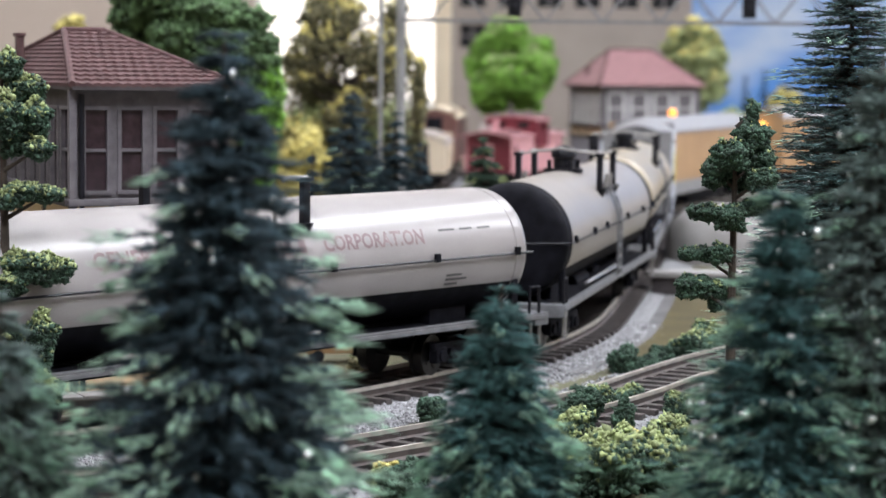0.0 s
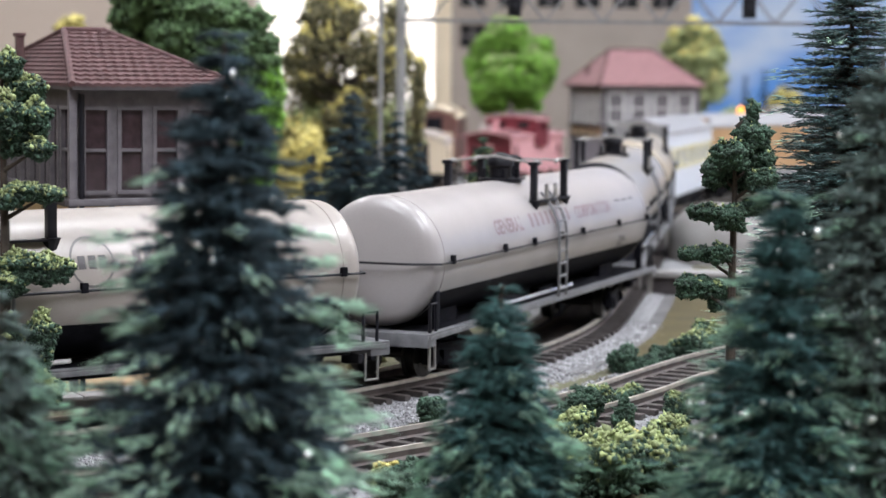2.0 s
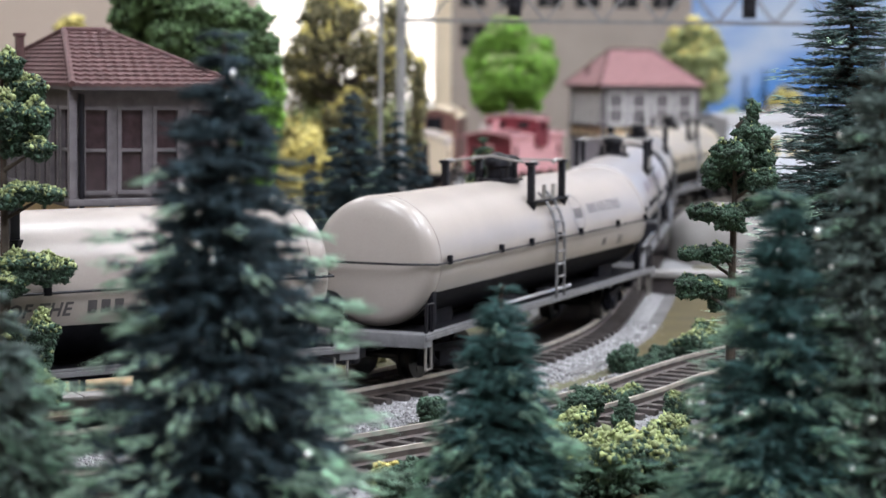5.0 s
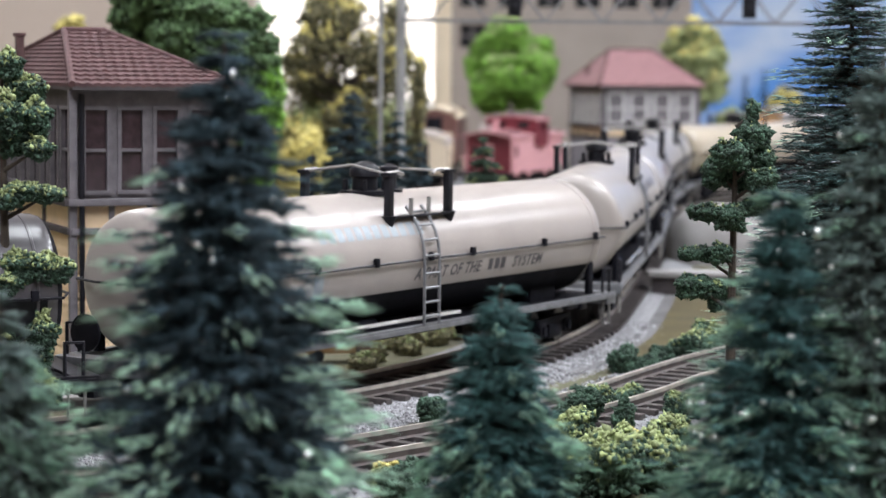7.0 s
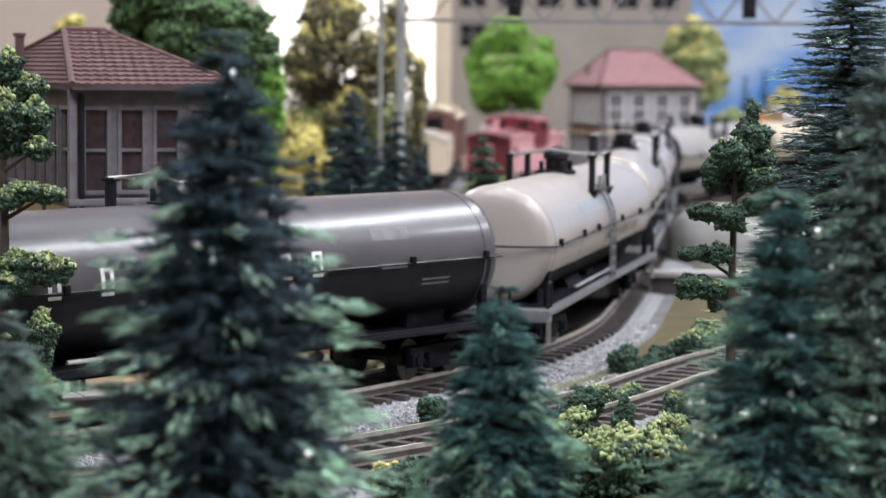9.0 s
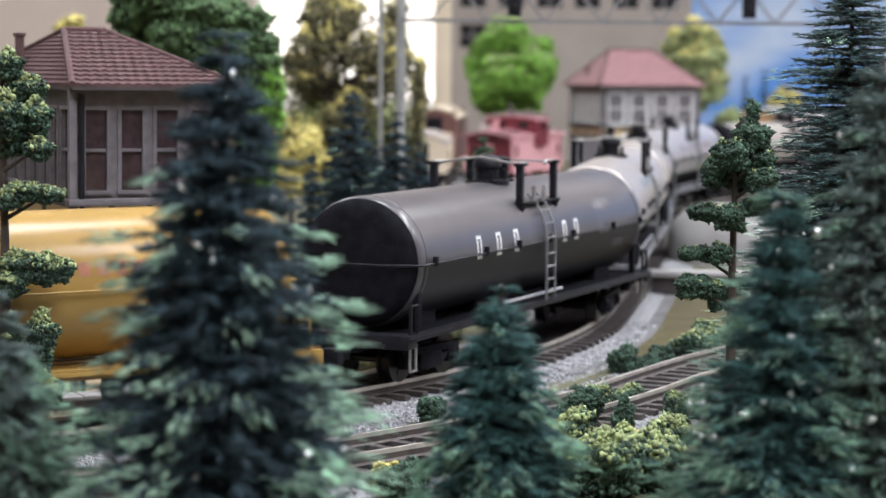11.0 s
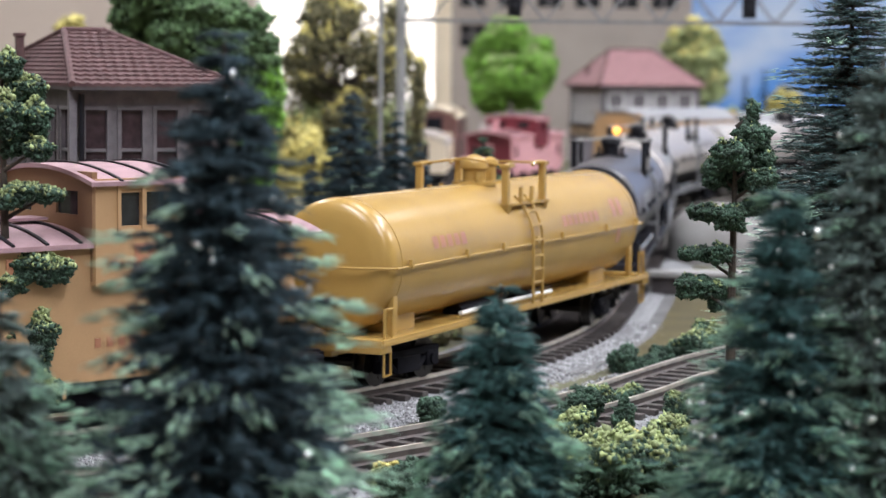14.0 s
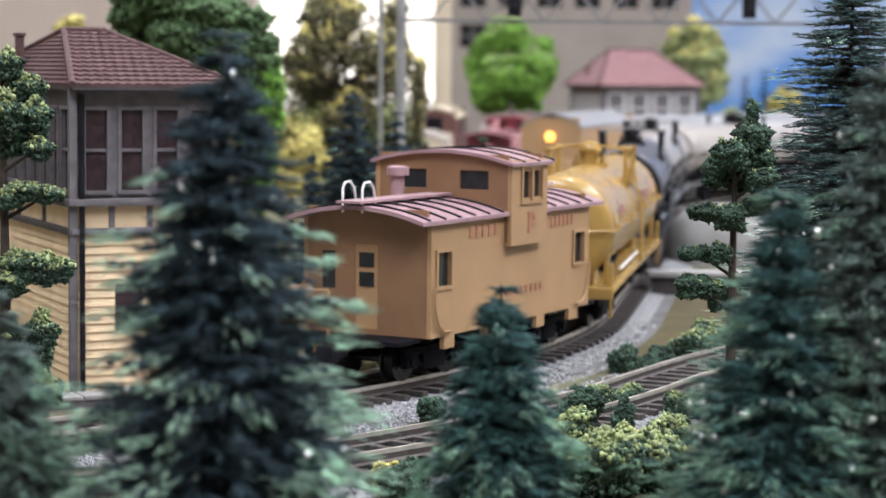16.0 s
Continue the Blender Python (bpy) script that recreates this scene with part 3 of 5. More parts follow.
    # underframe: side sills, end beams, bolsters, centre sill
    for s in (-1, 1):
        b3 = box(-E, E, s * 16.2 - 1.0, s * 16.2 + 1.0, 13.0, 13.6, 0.2)
        quad_box(b3, -E, E, s * 16.9 - 0.45, s * 16.9 + 0.45, 11.9, 13.0, 0.15)
        part("side_sill", b3, sill_mat, car)
    b3 = box(-E, E, -3.5, 3.5, 8.8, 13.5, 0.4)
    quad_box(b3, -E + 3, E - 3, -14.5, 14.5, 12.2, 12.9)
    part("centre_sill", b3, under or M_DARK, car)
    for s in (-1, 1):
        b3 = box(s * (E - 2) - 2.8, s * (E - 2) + 2.8, -17, 17, 10.2, 13.6, 0.3)
        part("end_beam", b3, sill_mat, car)
        b3 = box(s * 70 - 7, s * 70 + 7, -9.5, 9.5, 10.0, 20.0, 0.6)
        quad_box(b3, s * (half - 6) - 1.2, s * (half - 6) + 1.2, -15.0, -13.4, 13.5, 23, 0.3)
        quad_box(b3, s * (half - 6) - 1.2, s * (half - 6) + 1.2, 13.4, 15.0, 13.5, 23, 0.3)
        part("bolster", b3, under or M_DARK, car)
        coupler(car, s * E)
        for v in (-16.2, 16.2):
            b4 = bmesh.new()
            wire(b4, [(s * (E - 2.2), v, 11), (s * (E - 2.2), v, 4.6), (s * (E - 5.8), v, 4.6), (s * (E - 5.8), v, 11)], 0.36, 6)
            part("step", b4, M_WIRE if fittings is M_BLACK else sill_mat, car, "corner foot step")
            b4 = bmesh.new()
            wire(b4, [(s * (E - 2.5), v, 13.5), (s * (E - 2.5), v, 20.5), (s * (E - 6.5), v, 20.5), (s * (E - 6.5), v, 13.5)], 0.45, 6)
            part("grab_iron", b4, fittings, car)
    b4 = lathe([(13.4, 0.8), (13.4, 4.2), (14.0, 4.2), (14.0, 0.8)], 20)
    bmesh.ops.translate(b4, vec=(-E - 13, 9, 19), verts=b4.verts)
    part("brake_wheel", b4, fittings, car)
    # belly fittings and the long brake pipe, its pale colour holding the walkway's reflection
    b4 = bmesh.new()
    rod(b4, (-34, -7, 13.0), (-12, -7, 13.0), 3.0, 14)
    quad_box(b4, 8, 20, -8, -2, 9.5, 14.5, 0.5)
    quad_box(b4, -6, 6, -6, 6, 9, 15, 0.6)
    part("brake_gear", b4, M_DARK, car)
    b4 = bmesh.new()
    wire(b4, [(-46, -14.6, 14.9), (18, -14.6, 14.9)], 0.55, 8)
    part("brake_pipe", b4, M_PIPE if fittings is M_BLACK else M_WHITE, car, "brake pipe made pale for the reflection along the walkway")
    for u in (-70, 70):
        truck(car, u)
    return car, tank


def plate(bm, u0, u1, v, z0, z1):
    quad_box(bm, u0, u1, v - 0.12, v + 0.12, z0, z1)


def wall_with_holes(u0, u1, z0, z1, y0, y1, holes):
    """A flat wall with thickness and openings (u0, u1, z0, z1)."""
    bm = bmesh.new()
    us = sorted({u0, u1, *[h[0] for h in holes], *[h[1] for h in holes]})
    zs = sorted({z0, z1, *[h[2] for h in holes], *[h[3] for h in holes]})
    for a, b in zip(us, us[1:]):
        for c, d in zip(zs, zs[1:]):
            mu, mz = (a + b) / 2, (c + d) / 2
            if any(h[0] < mu < h[1] and h[2] < mz < h[3] for h in holes):
                continue
            quad_box(bm, a, b, y0, y1, c, d)
    bmesh.ops.remove_doubles(bm, verts=bm.verts, dist=0.001)
    return bm


def arched_roof(u0, u1, half, z, rise, thick, rib=None):
    bm = bmesh.new()
    n = 10
    sect = []
    for i in range(n + 1):
        y = -half + 2 * half * i / n
        sect.append((y, z + rise * (1 - (y / half) ** 2)))
    sect += [(y, zz - thick) for y, zz in sect[::-1]]
    a = [bm.verts.new((u0, y, zz)) for y, zz in sect]
    b = [bm.verts.new((u1, y, zz)) for y, zz in sect]
    k = len(sect)
    for j in range(k):
        bm.faces.new((a[j], b[j], b[(j + 1) % k], a[(j + 1) % k]))
    for i in range(n):
        bm.faces.new((a[i], a[i + 1], a[k - 2 - i], a[k - 1 - i]))
        bm.faces.new((b[i], b[k - 1 - i], b[k - 2 - i], b[i + 1]))
    bmesh.ops.recalc_face_normals(bm, faces=bm.faces)
    return bm


def caboose(name, label, paint, roof, mark, category="caboose", cupola_paint=None, end_paint=None):
    car = thing(name, at(0, 0, 0), label, category, "cabooses")
    cup = cupola_paint or paint
    L, Wd, z0, z1 = 47.0, 18.3, 11.5, 41.0
    for s in (-1, 1):
        holes = [(-44.0, -37.0, 24.0, 32.5), (36.5, 43.0, 24.0, 32.5)]
        part("side_wall", wall_with_holes(-L, L, z0, z1, min(s * Wd, s * (Wd - 1.2)), max(s * Wd, s * (Wd - 1.2)), holes), paint, car, smooth=False)
        for h in holes:
            fr = bmesh.new()
            y0, y1 = sorted((s * (Wd - 0.2), s * (Wd + 0.5)))
            quad_box(fr, h[0] - 0.8, h[0], y0, y1, h[2] - 0.8, h[3] + 0.8)
            quad_box(fr, h[1], h[1] + 0.8, y0, y1, h[2] - 0.8, h[3] + 0.8)
            quad_box(fr, h[0], h[1], y0, y1 + 0.2, h[3], h[3] + 0.8)
            quad_box(fr, h[0], h[1], y0, y1 + 0.2, h[2] - 0.8, h[2])
            w = part("window", fr, paint, car)
            part("pane", box(h[0], h[1], min(s * (Wd - 1.0), s * (Wd - 0.8)), max(s * (Wd - 1.0), s * (Wd - 0.8)), h[2], h[3]), M_GLASS, w)
        # skirts under the body and curved grab rail
        y0, y1 = sorted((s * Wd, s * (Wd - 1.2)))
        for a, b in ((-40, -34.5), (-18, -13), (13, 18), (34, 40)):
            part("skirt", box(a, b, y0, y1, z0 - 3.2, z0), paint, car)
        for u in (-1, 1):
            gr = bmesh.new()
            pts = [(u * 46.0, s * (Wd + 0.7), 24.0), (u * 45.8, s * (Wd + 0.7), 19), (u * 44.3, s * (Wd + 0.7), 15), (u * 41.5, s * (Wd + 0.7), 12.8), (u * 37.5, s * (Wd + 0.7), 12.6)]
            wire(gr, pts, 0.35, 6)
            part("grab_rail", gr, paint, car)
        # name in plain bars, one for each letter
        tx = bmesh.new()
        y = s * (Wd + 0.12)
        for u, z, n, w, h in ((-27, 35.0, 5, 2.6, 3.2), (18.5, 35.0, 7, 2.0, 3.0), (-6, 18.5, 8, 2.2, 2.0)):
            for i in range(n):
                plate(tx, u + i * w * 1.35, u + i * w * 1.35 + w * 0.62, y, z, z + h)
        if mark:
            part("lettering", tx, mark, car, "plain faded lettering bars")
        else:
            tx.free()
    for s in (-1, 1):
        x0, x1 = sorted((s * L, s * (L - 1.2)))
        holes = [(-3.2, 3.2, 13.0, 34.0), (9.0, 13.0, 22.5, 32.0)]
        bm = wall_with_holes(-Wd + 1.25, Wd - 1.25, z0, z1 + 2.0, -0.6, 0.6, holes)
        bmesh.ops.rotate(bm, cent=(0, 0, 0), matrix=Matrix.Rotation(radians(90), 3, "Z"), verts=bm.verts)
        bmesh.ops.translate(bm, vec=((x0 + x1) / 2, 0, 0), verts=bm.verts)
        # the orange caboose's ends take a darker colour for their shade
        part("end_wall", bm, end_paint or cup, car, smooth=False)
        d = part("door", box((x0 + x1) / 2 - 0.3, (x0 + x1) / 2 + 0.3, -3.2, 3.2, 13.0, 34.0), paint, car)
        dw = bmesh.new()
        c = (x0 + x1) / 2 + 0.5 * s
        for zz in (23.5, 28.4):
            quad_box(dw, c - 0.12, c + 0.12, -2.1, 2.1, zz, zz + 3.6)
        part("door_pane", dw, M_GLASS, d)
        for v in (11.0,):
            part("end_pane", box((x0 + x1) / 2 - 0.1, (x0 + x1) / 2 + 0.1, v - 2.0, v + 2.0, 22.5, 32.0), M_GLASS, car)
        # end platform, steps and railing
        px0, px1 = sorted((s * L, s * 58))
        part("platform", box(px0, px1, -15.5, 15.5, 10.4, 11.6, 0.3), M_DARK, car)
        rl = bmesh.new()
        for v in (5, 14.5):
            wire(rl, [(s * 57, v, 11.5), (s * 57, v, 23)], 0.4, 6)
        wire(rl, [(s * 57, 5, 23), (s * 57, 17.0, 23), (s * L, 17.0, 23)], 0.45, 6)
        wire(rl, [(s * 57, 5, 17), (s * 57, 17.0, 17), (s * L, 17.0, 17)], 0.35, 6)
        part("end_railing", rl, paint, car)
        for v in (1,):
            for o in ((-1.0, 4.6) if s < 0 else ()):
                ld = bmesh.new()
                wire(ld, [(s * 51, o, 42.0), (s * 51, o, 48.0), (s * 50, o, 49.4), (s * 47.5, o, 49.6), (s * 45.5, o, 48.0), (s * 44.2, o, 43.0)], 0.32, 6)
                part("roof_hoop", ld, M_WHITE, car, "white roof grab hoop")
            st = box(s * 53 - 4, s * 53 + 4, v * 15.2 - 1, v * 15.2 + 1, 4.2, 5.2, 0.2)
            quad_box(st, s * 49.4 - 0.4, s * 49.4 + 0.4, v * 15.2 - 1, v * 15.2 + 1, 4.2, 10.5)
            quad_box(st, s * 56.6 - 0.4, s * 56.6 + 0.4, v * 15.2 - 1, v * 15.2 + 1, 4.2, 10.5)
            part("steps", st, M_DARK, car)
        coupler(car, s * 58)
    part("floor_pan", box(-L, L, -14, 14, 10.2, 11.4, 0.2), M_DARK, car)
    ra = part("roof", arched_roof(-54, 54, 19.8, 40.6, 3.4, 1.0), roof, car)
    ribs = bmesh.new()
    for u in range(-50, 54, 8):
        if -9 < u < 17:
            continue
        me = bpy.data.meshes.new("tmp")
        rb = arched_roof(u - 0.4, u + 0.4, 19.6, 41.1, 3.4, 0.7)
        rb.to_mesh(me)
        rb.free()
        ribs.from_mesh(me)
        bpy.data.meshes.remove(me)
    part("roof_rib", ribs, M_BLACK, ra)
    part("roof_walk", box(-56, -8, -3.5, 3.5, 44.6, 45.2), roof, ra)
    part("roof_walk", box(16, 55, -3.5, 3.5, 44.6, 45.2), roof, ra)
    # wide cupola with side bays and its own roof
    cu0, cu1, cw = -7.0, 14.5, 20.4
    for s in (-1, 1):
        y0, y1 = sorted((s * cw, s * (cw - 1.2)))
        b = wall_with_holes(cu0, cu1, 32.5, 54.0, y0, y1, [(-1.0, 4.3, 44.0, 51.0), (5.3, 10.6, 44.0, 51.0)])
        cwl = part("cupola_side", b, cup, car, smooth=False)
        part("pane", box(-1.0, 10.6, min(s * (cw - 1), s * (cw - 0.8)), max(s * (cw - 1), s * (cw - 0.8)), 44.0, 51.0), M_GLASS, cwl)
        fr = bmesh.new()
        y0, y1 = sorted((s * (cw - 0.1), s * (cw + 0.5)))
        for a, b2, c, d2 in ((-1.8, -1.0, 43.2, 51.8), (4.3, 5.3, 43.2, 51.8), (10.6, 11.4, 43.2, 51.8), (-1.8, 11.4, 51.8, 52.5), (-1.8, 11.4, 42.4, 43.2)):
            quad_box(fr, a, b2, y0, y1, c, d2)
        part("window_frame", fr, cup, cwl)
        bt = box(cu0, cu1, min(s * cw, s * 18.0), max(s * cw, s * 18.0), 31.7, 32.5)
        part("bay_floor", bt, cup, car)
        if mark:
            b3 = bmesh.new()
            y = s * (cw + 0.12)
            plate(b3, 2.6, 4.0, y, 34.6, 40.2)
            plate(b3, 4.0, 7.2, y, 39.0, 40.2)
            plate(b3, 4.0, 7.2, y, 36.6, 37.8)
            plate(b3, 6.0, 7.2, y, 37.8, 39.0)
            part("mark", b3, mark, cwl)
    for u, s in ((cu0, -1), (cu1, 1)):
        b = wall_with_holes(-cw + 1.25, cw - 1.25, 32.5, 55.4, -0.6, 0.6, [(-13.5, -5.0, 46.2, 51.2), (5.0, 13.5, 46.2, 51.2)])
        bmesh.ops.rotate(b, cent=(0, 0, 0), matrix=Matrix.Rotation(radians(90), 3, "Z"), verts=b.verts)
        bmesh.ops.translate(b, vec=(u - 0.6 * s, 0, 0), verts=b.verts)
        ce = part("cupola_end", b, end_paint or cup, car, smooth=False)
        for v in (-9.25, 9.25):
            part("pane", box(u - 0.7 * s - 0.1, u - 0.7 * s + 0.1, v - 4.25, v + 4.25, 46.2, 51.2), M_GLASS, ce)
    cr = part("cupola_roof", arched_roof(cu0 - 1.5, cu1 + 1.5, 21.4, 53.4, 3.2, 0.9), roof, car)
    rb2 = bmesh.new()
    for u in (cu0 + 6, cu0 + 15, cu0 + 24):
        me = bpy.data.meshes.new("tmp")
        rb = arched_roof(u - 0.4, u + 0.4, 21.2, 53.8, 3.2, 0.7)
        rb.to_mesh(me)
        rb.free()
        rb2.from_mesh(me)
        bpy.data.meshes.remove(me)
    part("roof_rib", rb2, M_BLACK, cr)
    part("smoke_jack", lathe([(43, 1.8), (50, 1.8), (50, 3.0), (52, 3.0), (52.4, 1.6)], 14, "z"), roof, car, m=at(-19, 7, 0))
    part("tool_box", box(-14, 14, -13, -7, 4.5, 10, 0.6), M_DARK, car)
    for u in (-33, 33):
        truck(car, u)
    return car


def box_body(name, label, category, group, paint, roof, length, height=46.0, stripe=None, windows=True, lamp=False, beacon=False, low=11.0, gold=None):
    """A coach, boxcar or cab-unit body with rounded roof, windows and bogies."""
    car = thing(name, at(0, 0, 0), label, category, group)
    h = length / 2
    holes = []
    if windows:
        n = max(2, int(length / 22))
        for i in range(n):
            u = -h + (i + 0.5) * length / n
            holes.append((u - 6, u + 6, 27.0, 36.0))
    for s in (-1, 1):
        y0, y1 = sorted((s * 17.0, s * 15.8))
        sw = part("side_wall", wall_with_holes(-h, h, low, height - 6, y0, y1, holes), paint, car, smooth=False)
        for ho in holes:
            part("pane", box(ho[0], ho[1], min(s * 16.0, s * 16.2), max(s * 16.0, s * 16.2), ho[2], ho[3]), M_GLASS, sw)
            if gold:
                fr = bmesh.new()
                y2, y3 = sorted((s * 16.9, s * 17.4))
                quad_box(fr, ho[0] - 1.2, ho[0], y2, y3, ho[2] - 1.2, ho[3] + 1.2)
                quad_box(fr, ho[1], ho[1] + 1.2, y2, y3, ho[2] - 1.2, ho[3] + 1.2)
                quad_box(fr, ho[0], ho[1], y2, y3, ho[3], ho[3] + 1.2)
                quad_box(fr, ho[0], ho[1], y2, y3, ho[2] - 1.2, ho[2])
                part("window_frame", fr, gold, sw)
        if stripe:
            part("stripe", box(-h, h, min(s * 17.05, s * 17.3), max(s * 17.05, s * 17.3), low, low + 7), stripe, sw)
    for s in (-1, 1):
        x0, x1 = sorted((s * h, s * (h - 1.2)))
        part("end_wall", box(x0, x1, -15.8, 15.8, low, height - 1.5), M_LOCOGREY if windows else paint, car)
        if not (lamp and s > 0):
            part("diaphragm", box(min(s * h, s * (h + 2.5)), max(s * h, s * (h + 2.5)), -6, 6, low, height - 6, 0.8), M_DARK, car)
        coupler(car, s * h)
    part("roof", arched_roof(-h - 0.5, h + 0.5, 17.4, height - 6.2, 7.2, 1.2), roof, car)
    part("floor_pan", box(-h, h, -15.5, 15.5, low - 2, low, 0.3), M_DARK, car)
    part("underfloor_box", box(-h * 0.4, h * 0.4, -13, 13, 4.0, low - 2, 0.8), M_DARK, car)
    if lamp:
        part("headlight", lathe([(h + 0.2, 0.5), (h + 2.6, 2.7), (h + 3.0, 2.5), (h + 3.2, 0.5)], 16), M_LAMP, car, "lit yellow headlight", m=at(0, 0, 42))
        part("nose", box(h - 2, h + 1.6, -12, 12, low, 30, 2.0), paint, car)
    if beacon:
        part("beacon", lathe([(0, 2.4), (3.2, 2.2), (4.4, 0.8)], 12, "z"), M_BEACON, car, "glowing amber roof beacon", m=at(-h * 0.3, 0, height + 0.8))
    for u in (-h + 28, h - 28):
        truck(car, u)
    return car


CARS = []  # (thing, line, lead in seconds before the reference car, bogie half distance)
TRAIN_V = 68.6


def trains():
    g = "cars of the freight train"
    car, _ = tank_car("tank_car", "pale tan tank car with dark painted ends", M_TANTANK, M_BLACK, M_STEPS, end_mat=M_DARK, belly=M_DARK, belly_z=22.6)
    CARS.append((car, 3.0, 70))
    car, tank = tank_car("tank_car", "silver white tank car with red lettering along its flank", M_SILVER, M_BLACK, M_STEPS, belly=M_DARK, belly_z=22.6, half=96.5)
    words_on(tank, "GENERAL", -51, 34.2, 3.8, M_MAROON, TR, TA)
    wrap_marks(tank, word_marks(-22, 34.4, 8, 2.2, 3.6, 1.1), M_MAROON, TR, TA, "letter_bar")
    words_on(tank, "CORPORATION", 18.5, 34.4, 3.6, M_MAROON, TR, TA)
    wrap_marks(tank, [(62, 68, 25.5, 26.1), (62, 70, 24.4, 25.0), (62, 67, 23.2, 23.8), (60, 66, 37, 37.5), (68, 73, 37, 37.5), (75, 80, 37, 37.5)], M_TEXT, TR, TA, "small_print")
    CARS.append((car, 0.0, 70))
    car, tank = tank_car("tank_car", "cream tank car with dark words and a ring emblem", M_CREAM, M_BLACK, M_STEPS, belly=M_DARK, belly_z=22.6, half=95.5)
    words_on(tank, "INDUSTRIES", 42.3, 35.2, 2.9, M_GREYTEXT, TR, TA, 1.12)
    wrap_marks(tank, word_marks(33, 35.2, 3, 2.0, 2.7), M_GREYTEXT, TR, TA, "letter_bar")
    em = bmesh.new()
    for k in range(28):
        a0, a1 = 2 * math.pi * k / 28, 2 * math.pi * (k + 1) / 28
        vs = []
        for a, r in ((a0, 5.4), (a1, 5.4), (a1, 4.9), (a0, 4.9)):
            z = 35.8 + r * math.sin(a)
            vs.append(em.verts.new((23.0 + r * math.cos(a), -math.sqrt((TR + 0.07) ** 2 - (z - TA) ** 2), z)))
        em.faces.new(vs)
    part("ring_emblem", em, M_GREYTEXT, tank)
    wrap_marks(tank, [(19.6, 21.4, 34.4, 37.2), (22.1, 23.9, 34.4, 37.2), (24.6, 26.4, 34.4, 37.2), (46, 49.5, 24.6, 26.8), (62, 67, 26, 26.5), (62, 67, 25, 25.5), (62, 67, 24, 24.5)], M_TEXT, TR, TA, "small_print")
    CARS.append((car, -3.03, 70))
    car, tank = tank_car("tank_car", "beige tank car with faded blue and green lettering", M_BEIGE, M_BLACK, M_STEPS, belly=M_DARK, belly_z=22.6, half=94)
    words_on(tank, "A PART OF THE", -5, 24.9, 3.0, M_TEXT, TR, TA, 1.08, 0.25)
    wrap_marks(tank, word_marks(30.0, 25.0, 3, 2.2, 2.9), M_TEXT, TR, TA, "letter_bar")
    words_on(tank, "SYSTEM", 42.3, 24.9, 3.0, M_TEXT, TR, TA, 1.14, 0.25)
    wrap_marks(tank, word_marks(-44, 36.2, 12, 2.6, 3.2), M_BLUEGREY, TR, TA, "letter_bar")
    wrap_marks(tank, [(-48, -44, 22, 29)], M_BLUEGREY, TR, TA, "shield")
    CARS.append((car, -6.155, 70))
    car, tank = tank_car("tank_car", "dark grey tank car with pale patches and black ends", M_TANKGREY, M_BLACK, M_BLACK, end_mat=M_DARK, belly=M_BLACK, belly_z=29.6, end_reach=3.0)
    b = []
    for u in (-52, -38, -25, 14, 24):
        b += [(u, u + 1.0, 28.6, 34.6), (u + 2.4, u + 3.4, 28.6, 34.6), (u + 1.0, u + 2.4, 33.8, 34.6), (u + 1.0, u + 2.4, 28.6, 29.4)]
    wrap_marks(tank, b, M_WHITE, TR, TA, "pale_mark")
    wrap_marks(tank, [(45, 58, 36.0, 39.0), (47, 56, 29.0, 30.6), (62, 72, 25.4, 25.9), (62, 72, 24.2, 24.7)], M_TRIM, TR, TA, "notice_plate")
    CARS.append((car, -9.15, 70))
    car, tank = tank_car("tank_car", "glossy yellow tank car with red lettering, yellow fittings", M_YELLOW, M_YELLOW, M_YELLOW, seam=M_YELLOW, under=M_YELLOW)
    wrap_marks(tank, word_marks(24, 33.0, 7, 3.0, 3.0), M_FADED, TR, TA, "letter_bar")
    wrap_marks(tank, word_marks(-66, 33.0, 5, 3.0, 3.0), M_FADED, TR, TA, "letter_bar")
    wrap_marks(tank, [(66, 69.5, 33.4, 38.6), (71.5, 75, 33.4, 38.6), (69, 72, 25.5, 29.5)], M_FADED, TR, TA, "emblem_bar")
    CARS.append((car, -12.29, 70))
    car, tank = tank_car("tank_car", "pale tan tank car with black fittings", M_PALETAN, M_BLACK, M_STEPS, belly=M_DARK, belly_z=22.6)
    CARS.append((car, 6.0, 70))
    car = caboose("caboose", "orange yellow wide-vision caboose with brown ribbed roof", M_ORANGE, M_ROOFRED, M_FADED, end_paint=M_ENDSHADE)
    CARS.append((car, -14.675, 33))
    car = box_body("freight_locomotive", "pale blue and white locomotive with rounded grey roof", "locomotive", g, M_PALEBLUE, M_LOCOGREY, 168, 52, gold=M_MUSTARD, windows=True)
    CARS.append((car, 8.75, 56))
    car = box_body("freight_locomotive", "yellow locomotive with grey roof and amber beacon", "locomotive", g, M_ORANGE, M_LOCOGREY, 215, 52, windows=False, beacon=True, stripe=M_LOCOGREY)
    CARS.append((car, 11.55, 80))


OTHER = []


def other_train():
    g = "cars of the passing train"
    car = box_body("diesel_locomotive", "orange yellow diesel locomotive with a lit headlight", "locomotive", g, M_ORANGE, M_LOCOGREY, 140, 54, windows=False, lamp=True)
    OTHER.append((car, 0.0, 42))
    for k in range(3):
        car = box_body("passenger_coach", "cream and yellow passenger coach with grey roof", "coach", g, M_FACADELIT, M_LOCOGREY, 230, 50, stripe=M_ORANGE)
        OTHER.append((car, 192.0 + 240.0 * k, 87))


